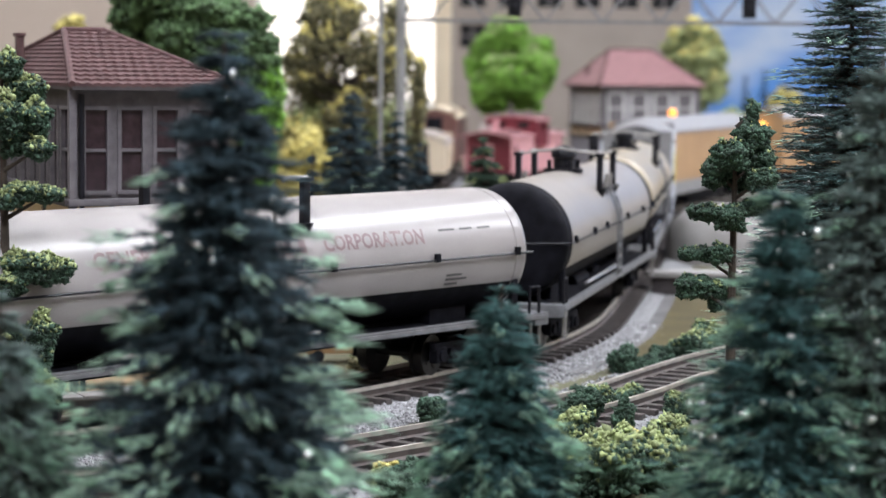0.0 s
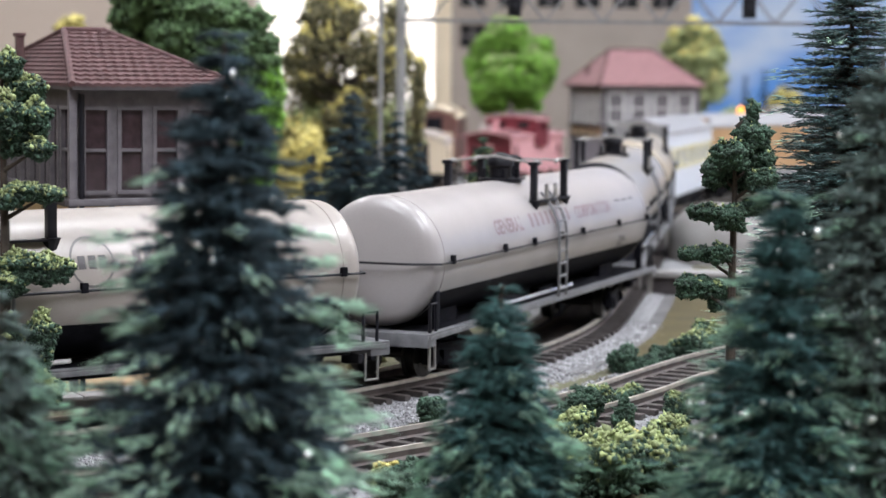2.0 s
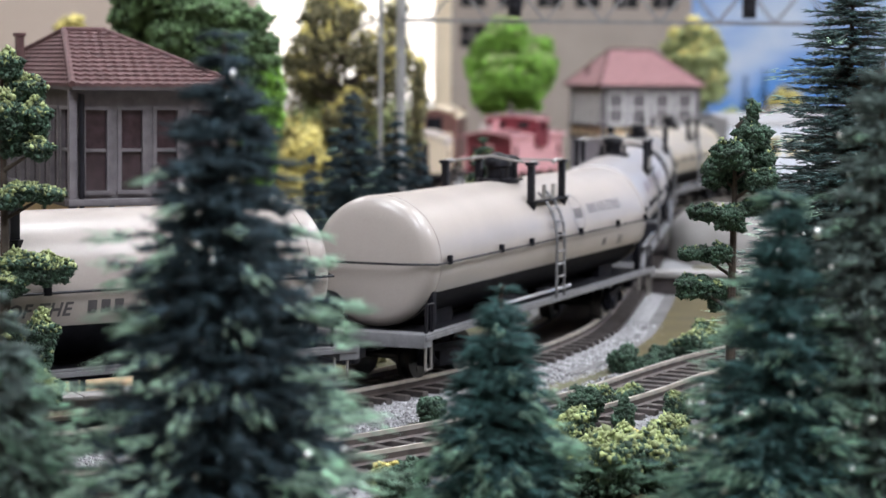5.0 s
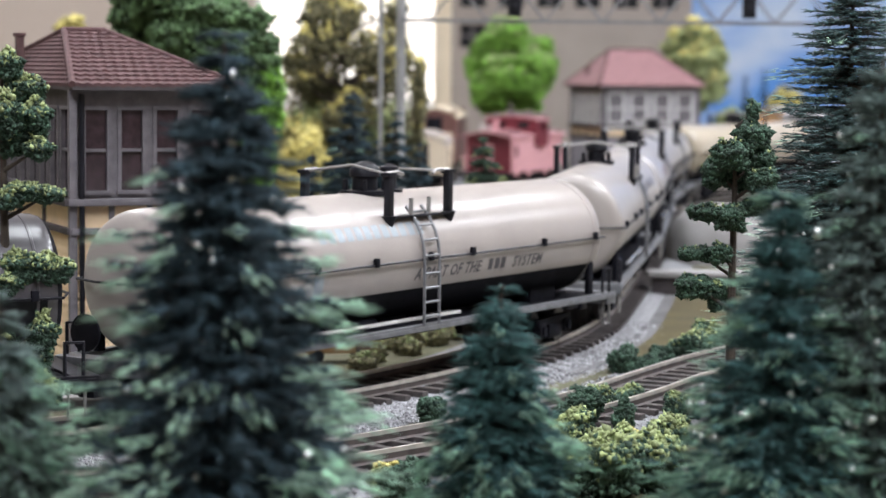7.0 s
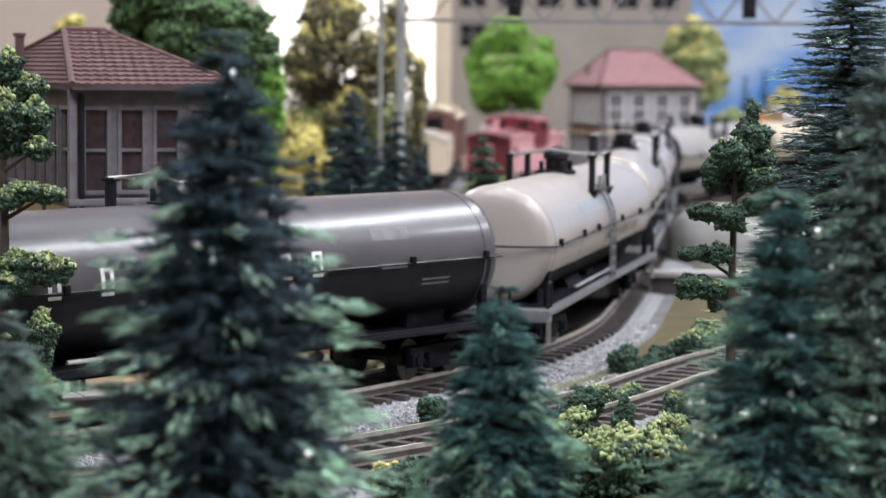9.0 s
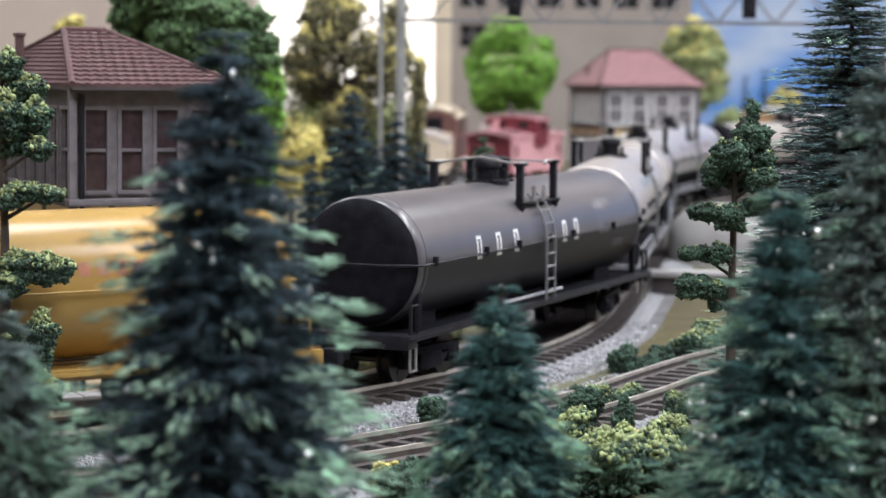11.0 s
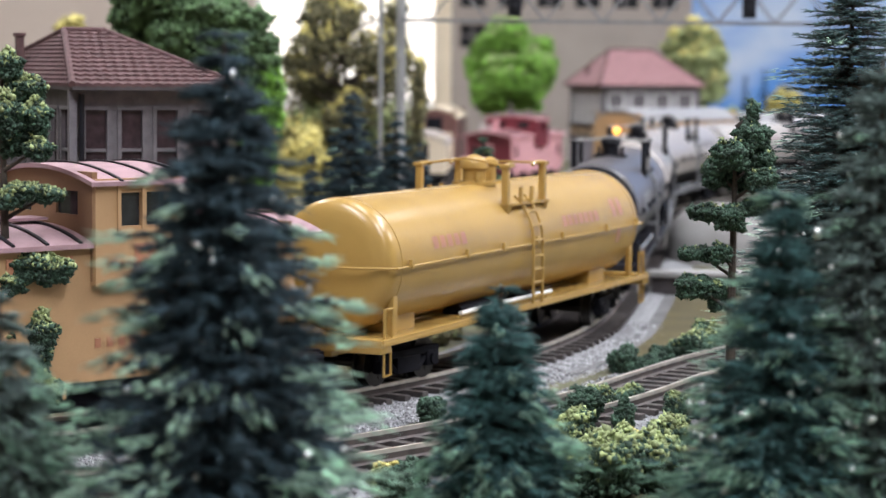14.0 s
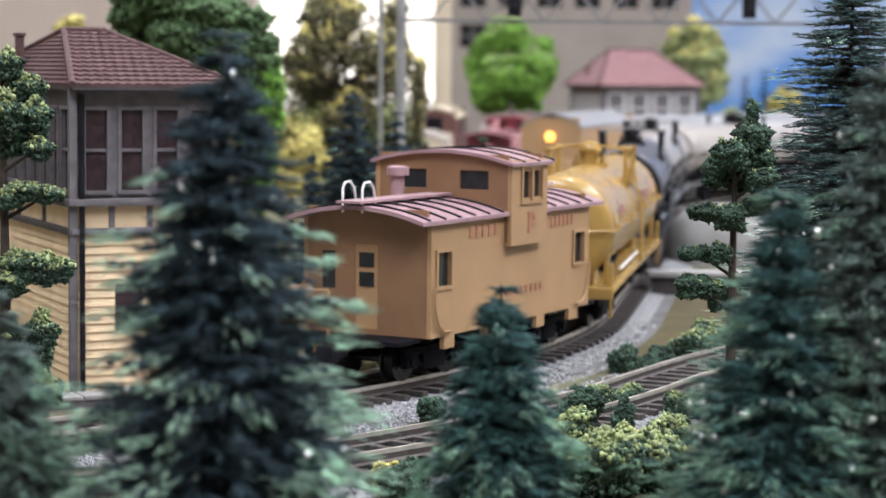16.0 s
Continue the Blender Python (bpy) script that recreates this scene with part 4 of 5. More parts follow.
# ======== buildings ========
def tower(m, label, W=40.0, D=110.0, grey=False, ridge=(12.5, 24.0)):
    """Two-storey signal tower: x along the front, y into its depth, origin at the near corner on the ground."""
    t = thing("signal_tower", m, label, "tower")
    zb, zs, ze = 0.0, 49.0, 76.5

    def clapboard(u0, u1, z0, z1, holes, face):
        boards = []
        z = z0
        while z < z1 - 0.5:
            segs = [(u0, u1)]
            for h in holes:
                if h[2] < z + 1.2 and h[3] > z:
                    nxt = []
                    for a, b in segs:
                        if h[0] > a:
                            nxt.append((a, h[0]))
                        if h[1] < b:
                            nxt.append((h[1], b))
                    segs = nxt
            for a, b in segs:
                bm = bmesh.new()
                boards.append(bm)
                vs = [bm.verts.new(p) for p in ((a, 0.0, z + 2.2), (b, 0.0, z + 2.2), (b, -0.45, z), (a, -0.45, z), (a, 0.0, z), (b, 0.0, z))]
                bm.faces.new((vs[0], vs[3], vs[2], vs[1]))
                bm.faces.new((vs[3], vs[4], vs[5], vs[2]))
            z += 2.2
        return boards

    def turn(bm, deg, x, y):
        bmesh.ops.rotate(bm, cent=(0, 0, 0), matrix=Matrix.Rotation(radians(deg), 3, "Z"), verts=bm.verts)
        bmesh.ops.translate(bm, vec=(x, y, 0), verts=bm.verts)
        return bm

    faces = (("front", W, 0, 0, 0), ("left", D, -90, 0, D), ("right", D, 90, W, 0), ("back", W, 180, W, D))
    for nm, wd, deg, ox, oy in faces:
        low_holes = [(wd * 0.27, wd * 0.27 + 7.5, 15.0, 27.5)] if nm in ("front", "right") else []
        lw = part("lower_wall", turn(wall_with_holes(0.8, wd - 0.8, zb, zs - 8, 0.0, 1.6, low_holes), deg, ox, oy), M_GREYWALL if grey else M_SIDING, t, "painted clapboard siding", smooth=False)
        for board in clapboard(0.8, wd - 0.8, zb, zs - 8, low_holes, nm):
            part("clapboard", turn(board, deg, ox, oy), M_GREYWALL if grey else M_SIDING, lw, smooth=False)
        for h in low_holes:
            part("shutter", turn(box(h[0], h[1], 0.4, 0.9, h[2], h[3]), deg, ox, oy), M_WINDARK, lw, "dark red window")
        part("panel_band", turn(box(0.8, wd - 0.8, 0.1, 1.6, zs - 8, zs - 1.6), deg, ox, oy), M_SIDING, t)
        bt = bmesh.new()
        quad_box(bt, -0.6, wd + 0.6, -1.6, 0.1, zs - 8.8, zs - 7.2, 0.2)
        quad_box(bt, -1.6, wd + 1.6, -2.4, 0.1, zs - 1.6, zs + 0.2, 0.2)
        k = 4
        for i in range(1, k):
            quad_box(bt, wd * i / k - 0.7, wd * i / k + 0.7, -0.6, 0.1, zs - 7.2, zs - 1.6)
        # belts off the front take the darker colour, shade put into the paint
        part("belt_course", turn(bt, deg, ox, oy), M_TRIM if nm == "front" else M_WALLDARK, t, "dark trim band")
        n = 4 if nm in ("front", "back") else int(D / 11)
        holes = []
        cell = (wd - 3.0) / n
        for i in range(n):
            u = 1.5 + cell * (i + 0.5)
            holes.append((u - cell * 0.33, u + cell * 0.33, zs + 2.2, ze - 5.0))
        # upper walls away from the front are coloured dark for their shade
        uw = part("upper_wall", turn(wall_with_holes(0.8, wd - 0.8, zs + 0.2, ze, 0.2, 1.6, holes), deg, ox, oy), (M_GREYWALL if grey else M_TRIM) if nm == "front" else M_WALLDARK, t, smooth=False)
        for h in holes:
            fr = bmesh.new()
            quad_box(fr, h[0] - 0.7, h[0] + 0.3, -0.3, 0.9, h[2], h[3])
            quad_box(fr, h[1] - 0.3, h[1] + 0.7, -0.3, 0.9, h[2], h[3])
            quad_box(fr, h[0] - 0.7, h[1] + 0.7, -0.4, 0.9, h[3], h[3] + 0.9)
            quad_box(fr, h[0] - 1.0, h[1] + 1.0, -0.9, 0.9, h[2] - 0.9, h[2])
            mz = (h[2] + h[3]) / 2
            quad_box(fr, h[0] + 0.3, h[1] - 0.3, 0.1, 0.8, mz - 0.4, mz + 0.4)
            wd_ = part("window", turn(fr, deg, ox, oy), M_WHITE if grey else M_TRIM, t)
            part("pane", turn(box(h[0], h[1], 0.9, 1.1, h[2], h[3]), deg, ox, oy), M_TRIM if grey else M_WINDARK, wd_)
    for x, y in ((0, 0), (W, 0), (0, D), (W, D)):
        part("corner_post", box(x - 1.0, x + 1.0, y - 1.0, y + 1.0, zb, ze, 0.2), M_TRIM, t)
    part("downpipe", rod(bmesh.new(), (2.0, -1.6, zb), (2.0, -1.6, ze - 1), 0.7, 10), M_BLACK, t, "black drain pipe")
    part("floor_slab", box(1.6, W - 1.6, 1.6, D - 1.6, zs - 1.6, zs), M_WALLDARK, t)
    # hipped roof in tile courses
    o = 4.5
    oa, ob_ = (o, o) if grey else (1.2, 3.2)
    e = [(-oa, -o), (W + ob_, -o), (W + ob_, D + o), (-oa, D + o)]
    r0, r1 = (ridge[0], D / 2), (ridge[1], D / 2)
    zr = 103.0 if grey else 92.0
    soff = bmesh.new()
    quad_box(soff, -oa, W + ob_, -o, D + o, ze, ze + 1.0)
    part("eave", soff, M_WALLDARK, t)
    slopes = ((e[0], e[1], r0, r1), (e[1], e[2], r1, r1), (e[2], e[3], r1, r0), (e[3], e[0], r0, r0))
    rf = part("roof", box(2, W - 2, 3, D - 3, ze + 1.0, ze + 2.0), M_TILE, t, "brown red tiled hip roof")
    for a, b, c, d in slopes:
        n = 13
        for i in range(n):
            f0, f1 = i / n, (i + 1.12) / n
            pts = []
            for f, lift in ((f0, 0.55), (f1, 0.0)):
                f = min(f, 1.0)
                for p, q in ((a, c), (b, d)):
                    pts.append(Vector((p[0] + (q[0] - p[0]) * f, p[1] + (q[1] - p[1]) * f, ze + 1.0 + (zr - ze - 1.0) * f + lift)))
            bm = bmesh.new()
            p0, p1, p2, p3 = pts
            m_ = max(3, int((p1 - p0).length / 2.6))
            for j in range(m_):
                g0, g1 = j / m_, (j + 1) / m_
                gm = (g0 + g1) / 2
                row = []
                for g, up in ((g0, 0.0), (gm, 0.35), (g1, 0.0)):
                    lo_ = p0.lerp(p1, g) + Vector((0, 0, up))
                    hi_ = p2.lerp(p3, g) + Vector((0, 0, up * 0.6))
                    row.append((bm.verts.new(lo_ - Vector((0, 0, 0.9))), bm.verts.new(lo_), bm.verts.new(hi_)))
                for q0, q1 in zip(row, row[1:]):
                    bm.faces.new((q0[0], q1[0], q1[1], q0[1]))
                    bm.faces.new((q0[1], q1[1], q1[2], q0[2]))
            part("tile_course", bm, M_TILEPINK if grey else M_TILE, rf, smooth=False)
    cap = bmesh.new()
    for a, b in ((e[0], r0), (e[1], r1), (e[2], r1), (e[3], r0)):
        rod(cap, (a[0], a[1], ze + 1.4), (b[0], b[1], zr + 0.3), 0.9, 8)
    rod(cap, (*r0, zr + 0.4), (*r1, zr + 0.4), 0.9, 8)
    part("ridge_cap", cap, M_TILE, rf)
    yc = D * 0.57
    ch = box(1.0, 3.2, yc - 1.1, yc + 1.1, ze, 90.5, 0.3)
    quad_box(ch, 0.6, 3.6, yc - 1.5, yc + 1.5, 90.5, 91.5, 0.2)
    part("chimney", ch, M_TILE, t)
    return t


def station_building():
    b = thing("station_building", at(0, 0, 0), "tall grey tan building model with dark windows", "building")
    holes = []
    for r, (z0, z1) in enumerate(((100, 122), (138, 172), (190, 224))):
        for i in range(6):
            u = 14 + 36 * i
            if r == 0 and i > 0:
                continue
            holes.append((u, u + 24, z0, z1))
    part("wall", wall_with_holes(6, 224, -8, 250, 2000, 2012, holes), M_FACADE, b, smooth=False)
    # pier brightened by colour to stand as the lit side of the building
    part("side_wall", box(-10, 5.8, 1985, 2100, -8, 250, 1.0), M_FACADELIT, b, "cream pier, coloured lighter for the light on it")
    part("end_wall", box(224.2, 232, 2000, 2100, -8, 250), M_FACADE, b)
    part("roof", box(-14, 236, 1990, 2104, 250, 258, 1.0), M_FACADE, b)
    for h in holes:
        w = part("window", box(h[0], h[1], 2006, 2008, h[2], h[3]), M_GLASS, b)
        mu = bmesh.new()
        quad_box(mu, (h[0] + h[1]) / 2 - 0.8, (h[0] + h[1]) / 2 + 0.8, 2003, 2006, h[2], h[3])
        quad_box(mu, h[0], h[1], 2003, 2006, (h[2] + h[3]) / 2 - 0.8, (h[2] + h[3]) / 2 + 0.8)
        part("mullion", mu, M_TRIM, w)


def signal_bridge():
    g = thing("signal_bridge", at(0, 0, 0), "grey lattice signal bridge over the tracks", "signal bridge")
    y, x0, x1, zb, zt = 960.0, -20.0, 240.0, 100.0, 116.0
    for x in (x0, x0 - 9, x1):
        part("post", rod(bmesh.new(), (x, y, GROUND_Z), (x, y, zt + 8), 2.2 if x == x0 else 1.1, 12), M_MAST, g)
    part("base", box(x0 - 14, x0 + 5, y - 7, y + 7, GROUND_Z - 1, -1, 0.6), M_PLASTER, g)
    part("base", box(x1 - 6, x1 + 6, y - 7, y + 7, GROUND_Z - 1, -1, 0.6), M_PLASTER, g)
    for yy in (y - 5, y + 5):
        for z in (zb, zt):
            part("chord", box(x0, x1, yy - 0.5, yy + 0.5, z - 0.6, z + 0.6), M_TRUSS, g)
        n = 20
        for i in range(n):
            a, b2 = x0 + (x1 - x0) * i / n, x0 + (x1 - x0) * (i + 1) / n
            z0, z1 = (zb, zt) if i % 2 else (zt, zb)
            part("brace", rod(bmesh.new(), (a, yy, z0), (b2, yy, z1), 0.32, 6), M_TRUSS, g)
    for x in (31.0, 136.0):
        s = part("signal_head", box(x - 3, x + 3, y - 10, y - 6.5, 102, 121, 0.6), M_BLACK, g, "black signal head")
        for z in (106, 111.5, 117):
            part("lens", lathe([(0, 1.5), (1.2, 1.7), (1.6, 0.8)], 12, "z"), M_BLACK, s, m=at(x, y - 10, z) @ pose(0, 0, 0, 90, 0, 0))


# ======== trees ========
def spruce(name, m, h, r, seed, label, needles=M_PINE, tips=M_PINETIP, n=900, tip_share=0.35, droop=0.25, fat=1.0, group="model spruces", power=0.8, bare=0.06, tuft=0.55, sharp=False, whorl=0.22, glints=0, glint_size=1.0, layers=0, knob=0.0, sparse=1.0, core=0.6):
    """A bottle-brush spruce: trunk, whorls of needled twigs, thin flocked tips."""
    rng = np.random.default_rng(seed)
    t = thing(name, m, label, "tree", group)
    tb = bmesh.new()
    rod(tb, (0, 0, -1.5), (0, 0, h * 0.97), max(0.9, r * 0.07), 9, 0.2)
    part("trunk", tb, M_TRUNK, t)
    z = h * bare + (h - h * bare) * (1 - np.sqrt(rng.uniform(0, 1, n)))
    layers = layers or max(9, int(h / 4.2))
    # twigs gather in whorls, with some between
    step = h / layers
    gather = rng.uniform(0.35, 0.95, n)
    z = z + gather * (np.round(z / step) * step - z) + rng.normal(0, 0.12 * step, n)
    z = np.clip(z, h * bare * 0.6, h * 0.985)
    prof = np.power(np.clip(1 - z / h, 0.0, 1), power)
    far = rng.uniform(0, 1, n) < sparse
    ragged = np.where(far, 0.92, core) + whorl * np.cos(z / step * 2 * math.pi) * 0.5 + rng.normal(0, 0.12, n)
    ang = rng.uniform(0, 2 * math.pi, n)
    lobes = 1 + 0.12 * np.sin(3 * ang + z * 0.3) + 0.1 * np.sin(5 * ang - z * 0.21) + 0.1 * np.sin(2 * ang + 5.0 * np.sin(z * 0.9))
    ln = np.maximum(r * prof * ragged * lobes, max(0.9, knob))
    d = np.stack([np.cos(ang), np.sin(ang), -droop + rng.normal(0, 0.06 if sharp else 0.10, n)], 1)
    a = np.stack([np.zeros(n), np.zeros(n), z], 1)
    b = a + d * ln[:, None]
    # twig needles: fine spindles along each twig, flattened into sprays
    k = max(8, int(22 * fat))
    f = rng.uniform(0.10, 1.0, (n, k))
    base = a[:, None] + (b - a)[:, None] * f[..., None]
    side = rng.normal(0, 1, (n, k, 3)) * (0.018 * r + 0.28 if sharp else 0.04 * r + 0.35) * np.array((1.15, 1.15, 0.6))
    side += (d * 0.8)[:, None] * (0.05 * r + 0.4)
    base, tip = base.reshape(-1, 3), (base + side).reshape(-1, 3)
    wd = rng.uniform(0.14, 0.30, len(base)) * (0.7 if sharp else 1.0) * (0.45 + r / 30)
    ob = new("crown", spindles("crown", base, tip, wd, needles, rng))
    ob.parent = t
    ob2 = new("branchwork", spindles("branchwork", a, b, np.full(n, 0.22 + r * 0.008), M_TRUNK, rng))
    ob2.parent = t
    # flocked fibres at the ends of the longest twigs
    reach = ln / (r * prof + 0.6)
    pick = np.argsort(-reach - 0.35 * (1 - z / h) + rng.normal(0, 0.12, n))[: int(n * tip_share)]
    m_ = len(pick)
    if m_:
        q = 13
        out = d[pick] * ln[pick][:, None]
        across = np.stack([-np.sin(ang[pick]), np.cos(ang[pick]), np.zeros(m_)], 1)
        c = a[pick][:, None] + out[:, None] * rng.uniform(0.70, 1.15, (m_, q, 1)) + across[:, None] * rng.normal(0, 0.030 * r + 0.1, (m_, q, 1)) + rng.normal(0, 0.012 * r + 0.1, (m_, q, 3))
        way = out[:, None] / ln[pick][:, None, None] * (0.12 * r + 0.3) + rng.normal(0, 0.012 * r + 0.1, (m_, q, 3))
        ob3 = new("flocking", spindles("flocking", c.reshape(-1, 3), (c + way).reshape(-1, 3), rng.uniform(0.16, 0.36, m_ * q) * tuft * (0.45 + r / 30), tips, rng))
        ob3.parent = t
        tagged(ob3, "pale green flocked twig tips")
    # added metallic grains make the needles' bright glints
    if glints:
        pk = rng.choice(n, glints, replace=False)
        c = a[pk] + (b - a)[pk] * rng.uniform(1.0, 1.12, (glints, 1))
        ob4 = new("glitter", crumbs("glitter", c, rng.uniform(0.35, 0.75, glints) * glint_size, M_GLINT, rng))
        ob4.parent = t
        tagged(ob4, "small silvery flakes added for the glints of glossy needles")
    return t


def clump_points(rng, c, rad, n, spread=(0.55, 1.03)):
    p = rng.normal(size=(n, 3))
    p /= np.linalg.norm(p, axis=1)[:, None]
    s = rng.uniform(*spread, (n, 1)) ** 0.6
    wob = 1 + 0.16 * np.sin(p[:, :1] * 5 + c[0]) + 0.16 * np.sin(p[:, 1:2] * 6 + c[2]) + 0.12 * np.sin(p[:, 2:] * 7)
    return np.asarray(c) + p * s * wob * np.asarray(rad)


def leafy(name, m, label, height, clumps, seed, leaf=M_LEAF, light=None, crumb=0.9, per=420, trunk_r=1.6, group="model trees", lean=0.0, category="tree", spread=(0.55, 1.03), crest=0.7):
    """A trunk with limbs and clumps (x, y, z, rx, ry, rz) of small foam leaves."""
    rng = np.random.default_rng(seed)
    t = thing(name, m, label, category, group)
    if height:
        tb = bmesh.new()
        mid = (lean * 0.5 + rng.normal(0, 0.5), rng.normal(0, 0.5), height * 0.5)
        top = (lean, 0, height)
        rod(tb, (0, 0, -1.5), mid, trunk_r, 9, trunk_r * 0.7)
        rod(tb, mid, top, trunk_r * 0.7, 9, trunk_r * 0.25)
        for c in clumps:
            z = max(0.05 * height, c[2] - 0.35 * math.hypot(c[0], c[1]) - 2)
            f = min(1.0, z / height)
            rod(tb, (lean * f, 0, z), (c[0], c[1], c[2]), trunk_r * 0.35, 6, trunk_r * 0.12)
        part("trunk", tb, M_TRUNK, t)
    pts, lit = [], []
    for c in clumps:
        vol = (c[3] * c[4] * c[5]) ** (2 / 3)
        n = int(min(7000, max(120, per * vol / 20 / (crumb ** 2))))
        p = clump_points(rng, c[:3], c[3:], n, spread)
        # leaves above the crest get the lighter colour, top light painted in
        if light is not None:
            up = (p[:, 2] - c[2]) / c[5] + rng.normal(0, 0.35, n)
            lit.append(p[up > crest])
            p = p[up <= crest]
        pts.append(p)
    pts = np.concatenate(pts)
    ob = new("crown", crumbs("crown", pts, rng.uniform(0.6, 1.25, len(pts)) * crumb, leaf, rng, OCTA, OCTA_F))
    ob.parent = t
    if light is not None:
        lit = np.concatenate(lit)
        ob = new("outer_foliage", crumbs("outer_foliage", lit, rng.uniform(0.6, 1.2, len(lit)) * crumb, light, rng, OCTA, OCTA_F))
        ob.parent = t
        tagged(ob, "lighter yellow green foam leaves, holding the light on clump tops")
    return t


def round_crown(rng, z, rx, rz, n, ry=None, small=0.42, core=0.55):
    """Clumps spread over an uneven crown."""
    out = [(0, 0, z, rx * core, (ry or rx) * core, rz * core)]
    for _ in range(n):
        p = rng.normal(size=3)
        p /= np.linalg.norm(p)
        k = rng.uniform(0.55, 0.82)
        s = small * rng.uniform(0.7, 1.15)
        out.append((p[0] * rx * k, p[1] * (ry or rx) * k, z + p[2] * rz * k, rx * s, (ry or rx) * s, rz * s * 0.8))
    return out


def view_spot(px, d):
    """Plan place of a column of the view at a depth (mm)."""
    return (px - 784) / 3740.0 * d, d


def foreground():
    x, y = view_spot(395, 278)
    spruce("spruce_tree", at(x, y, GROUND_Z), 88.0, 22.0, 11, "tall dark spruce with pale flocked tips, standing close", n=3400, tip_share=0.13, fat=1.5, power=0.66, bare=0.02, whorl=0.34, tuft=0.75, droop=0.16, glints=150, knob=2.2, sparse=0.20, core=0.57)
    x, y = view_spot(888, 325)
    spruce("spruce_tree", at(x, y, GROUND_Z), 49.5, 15.5, 12, "small dense dark green spruce before the track", needles=M_PINETEAL, tips=M_TIPTEAL, n=3000, tip_share=0.16, fat=1.5, power=0.66, bare=0.02, tuft=0.8, whorl=0.14, knob=1.8, sparse=0.14, core=0.76)
    x, y = view_spot(1384, 310)
    spruce("spruce_tree", at(x, y, GROUND_Z), 65.5, 20.5, 13, "dark green spruce with flocked branches", needles=M_PINETEAL, tips=M_TIPTEAL, n=2600, tip_share=0.22, fat=1.4, power=0.95, bare=0.02, droop=0.16, glints=260, knob=1.8, sparse=0.3, core=0.6)
    x, y = view_spot(1557, 315)
    spruce("spruce_tree", at(x, y, GROUND_Z), 87.0, 16.0, 14, "tall grey green spruce with flocked branches", needles=M_GREYNEEDLE, tips=M_TIPTEAL, n=2600, tip_share=0.25, fat=1.4, power=0.6, bare=0.02, droop=0.18, glints=260, sparse=0.4, core=0.65)
    x, y = view_spot(1500, 480)
    spruce("spruce_tree", at(x, y, GROUND_Z), 118.0, 25.0, 15, "very tall blue green spruce with fine wire needles", needles=M_PINEBLUE, n=3600, tip_share=0.10, fat=1.7, power=0.62, bare=0.02, sharp=True, droop=0.02, tuft=0.3, layers=54, whorl=0.3, glints=140, glint_size=0.5, sparse=0.5, core=0.6)
    x, y = view_spot(-5, 285)
    spruce("spruce_tree", at(x, y, GROUND_Z), 52.0, 15.0, 16, "mid green flocked spruce at the table edge", needles=M_GREYNEEDLE, tips=M_TIPTEAL, n=1500, tip_share=0.6, fat=1.2, power=0.7, bare=0.02)
    x, y = view_spot(610, 330)
    leafy("shrub", at(x, y, GROUND_Z), "pale green flocked bush at the front track", 0, [(0, 0, 4, 6, 5, 5), (-7, 2, 3, 5, 4, 4.5), (6, 3, 2.5, 4, 4, 4)], 21, M_PINETIP, None, 0.7, group="shrubs", category="shrub")

    d = 440.0
    x, y = view_spot(1300, d)

    def pix(c, d, x0):
        """Clump from a spread in the upright plane through the trunk."""
        out = []
        for px, py, rx, rz, dy in c:
            k = d / 3740.0
            out.append(((px - 784) * k - x0, dy, 76.9 - (py - 127 - 0.0099 * (px - 784)) * k - GROUND_Z, rx * k, rx * k * 0.9, rz * k))
        return out

    c = pix([(1328, 198, 10, 22, 0), (1325, 240, 30, 26, 0), (1290, 272, 30, 26, -3), (1272, 305, 30, 26, 3), (1342, 285, 30, 26, 2), (1345, 318, 26, 20, -2), (1310, 320, 26, 18, 4),
             (1248, 375, 26, 14, 0), (1290, 382, 26, 22, -3), (1335, 368, 26, 14, 2), (1238, 450, 28, 12, 2), (1272, 446, 18, 18, -2), (1232, 508, 30, 20, 0), (1278, 525, 22, 26, 2)], d, x)
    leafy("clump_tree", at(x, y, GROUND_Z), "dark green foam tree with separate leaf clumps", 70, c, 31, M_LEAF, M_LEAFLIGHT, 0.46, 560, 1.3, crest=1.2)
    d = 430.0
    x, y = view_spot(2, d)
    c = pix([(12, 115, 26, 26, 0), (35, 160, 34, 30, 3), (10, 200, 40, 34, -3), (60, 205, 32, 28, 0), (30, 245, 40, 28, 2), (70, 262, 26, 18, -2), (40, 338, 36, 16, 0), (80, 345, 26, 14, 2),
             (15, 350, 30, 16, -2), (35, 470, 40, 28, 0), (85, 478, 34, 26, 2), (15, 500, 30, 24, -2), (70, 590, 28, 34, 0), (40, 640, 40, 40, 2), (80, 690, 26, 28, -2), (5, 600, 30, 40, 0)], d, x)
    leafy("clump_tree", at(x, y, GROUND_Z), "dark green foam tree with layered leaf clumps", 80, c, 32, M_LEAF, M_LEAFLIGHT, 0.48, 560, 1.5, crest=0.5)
    # shrubs along the tracks
    rng = np.random.default_rng(77)

    def shrub(px, py, w, seed, leaf, light, label, tall=1.0, crumb=0.55, crest=0.7):
        d2 = 82.0 * 3740 / (py - 127 - 0.0099 * (px - 784))
        x, y = view_spot(px, d2)
        r = w * d2 / 3740 / 2
        c = [(0, 0, r * 0.7 * tall, r * 0.8, r * 0.7, r * 0.85 * tall)]
        for _ in range(6):
            a = rng.uniform(0, 6.3)
            s = rng.uniform(0.35, 0.55)
            c.append((r * 0.62 * math.cos(a), r * 0.5 * math.sin(a), r * tall * rng.uniform(0.3, 1.35), r * s, r * s, r * s))
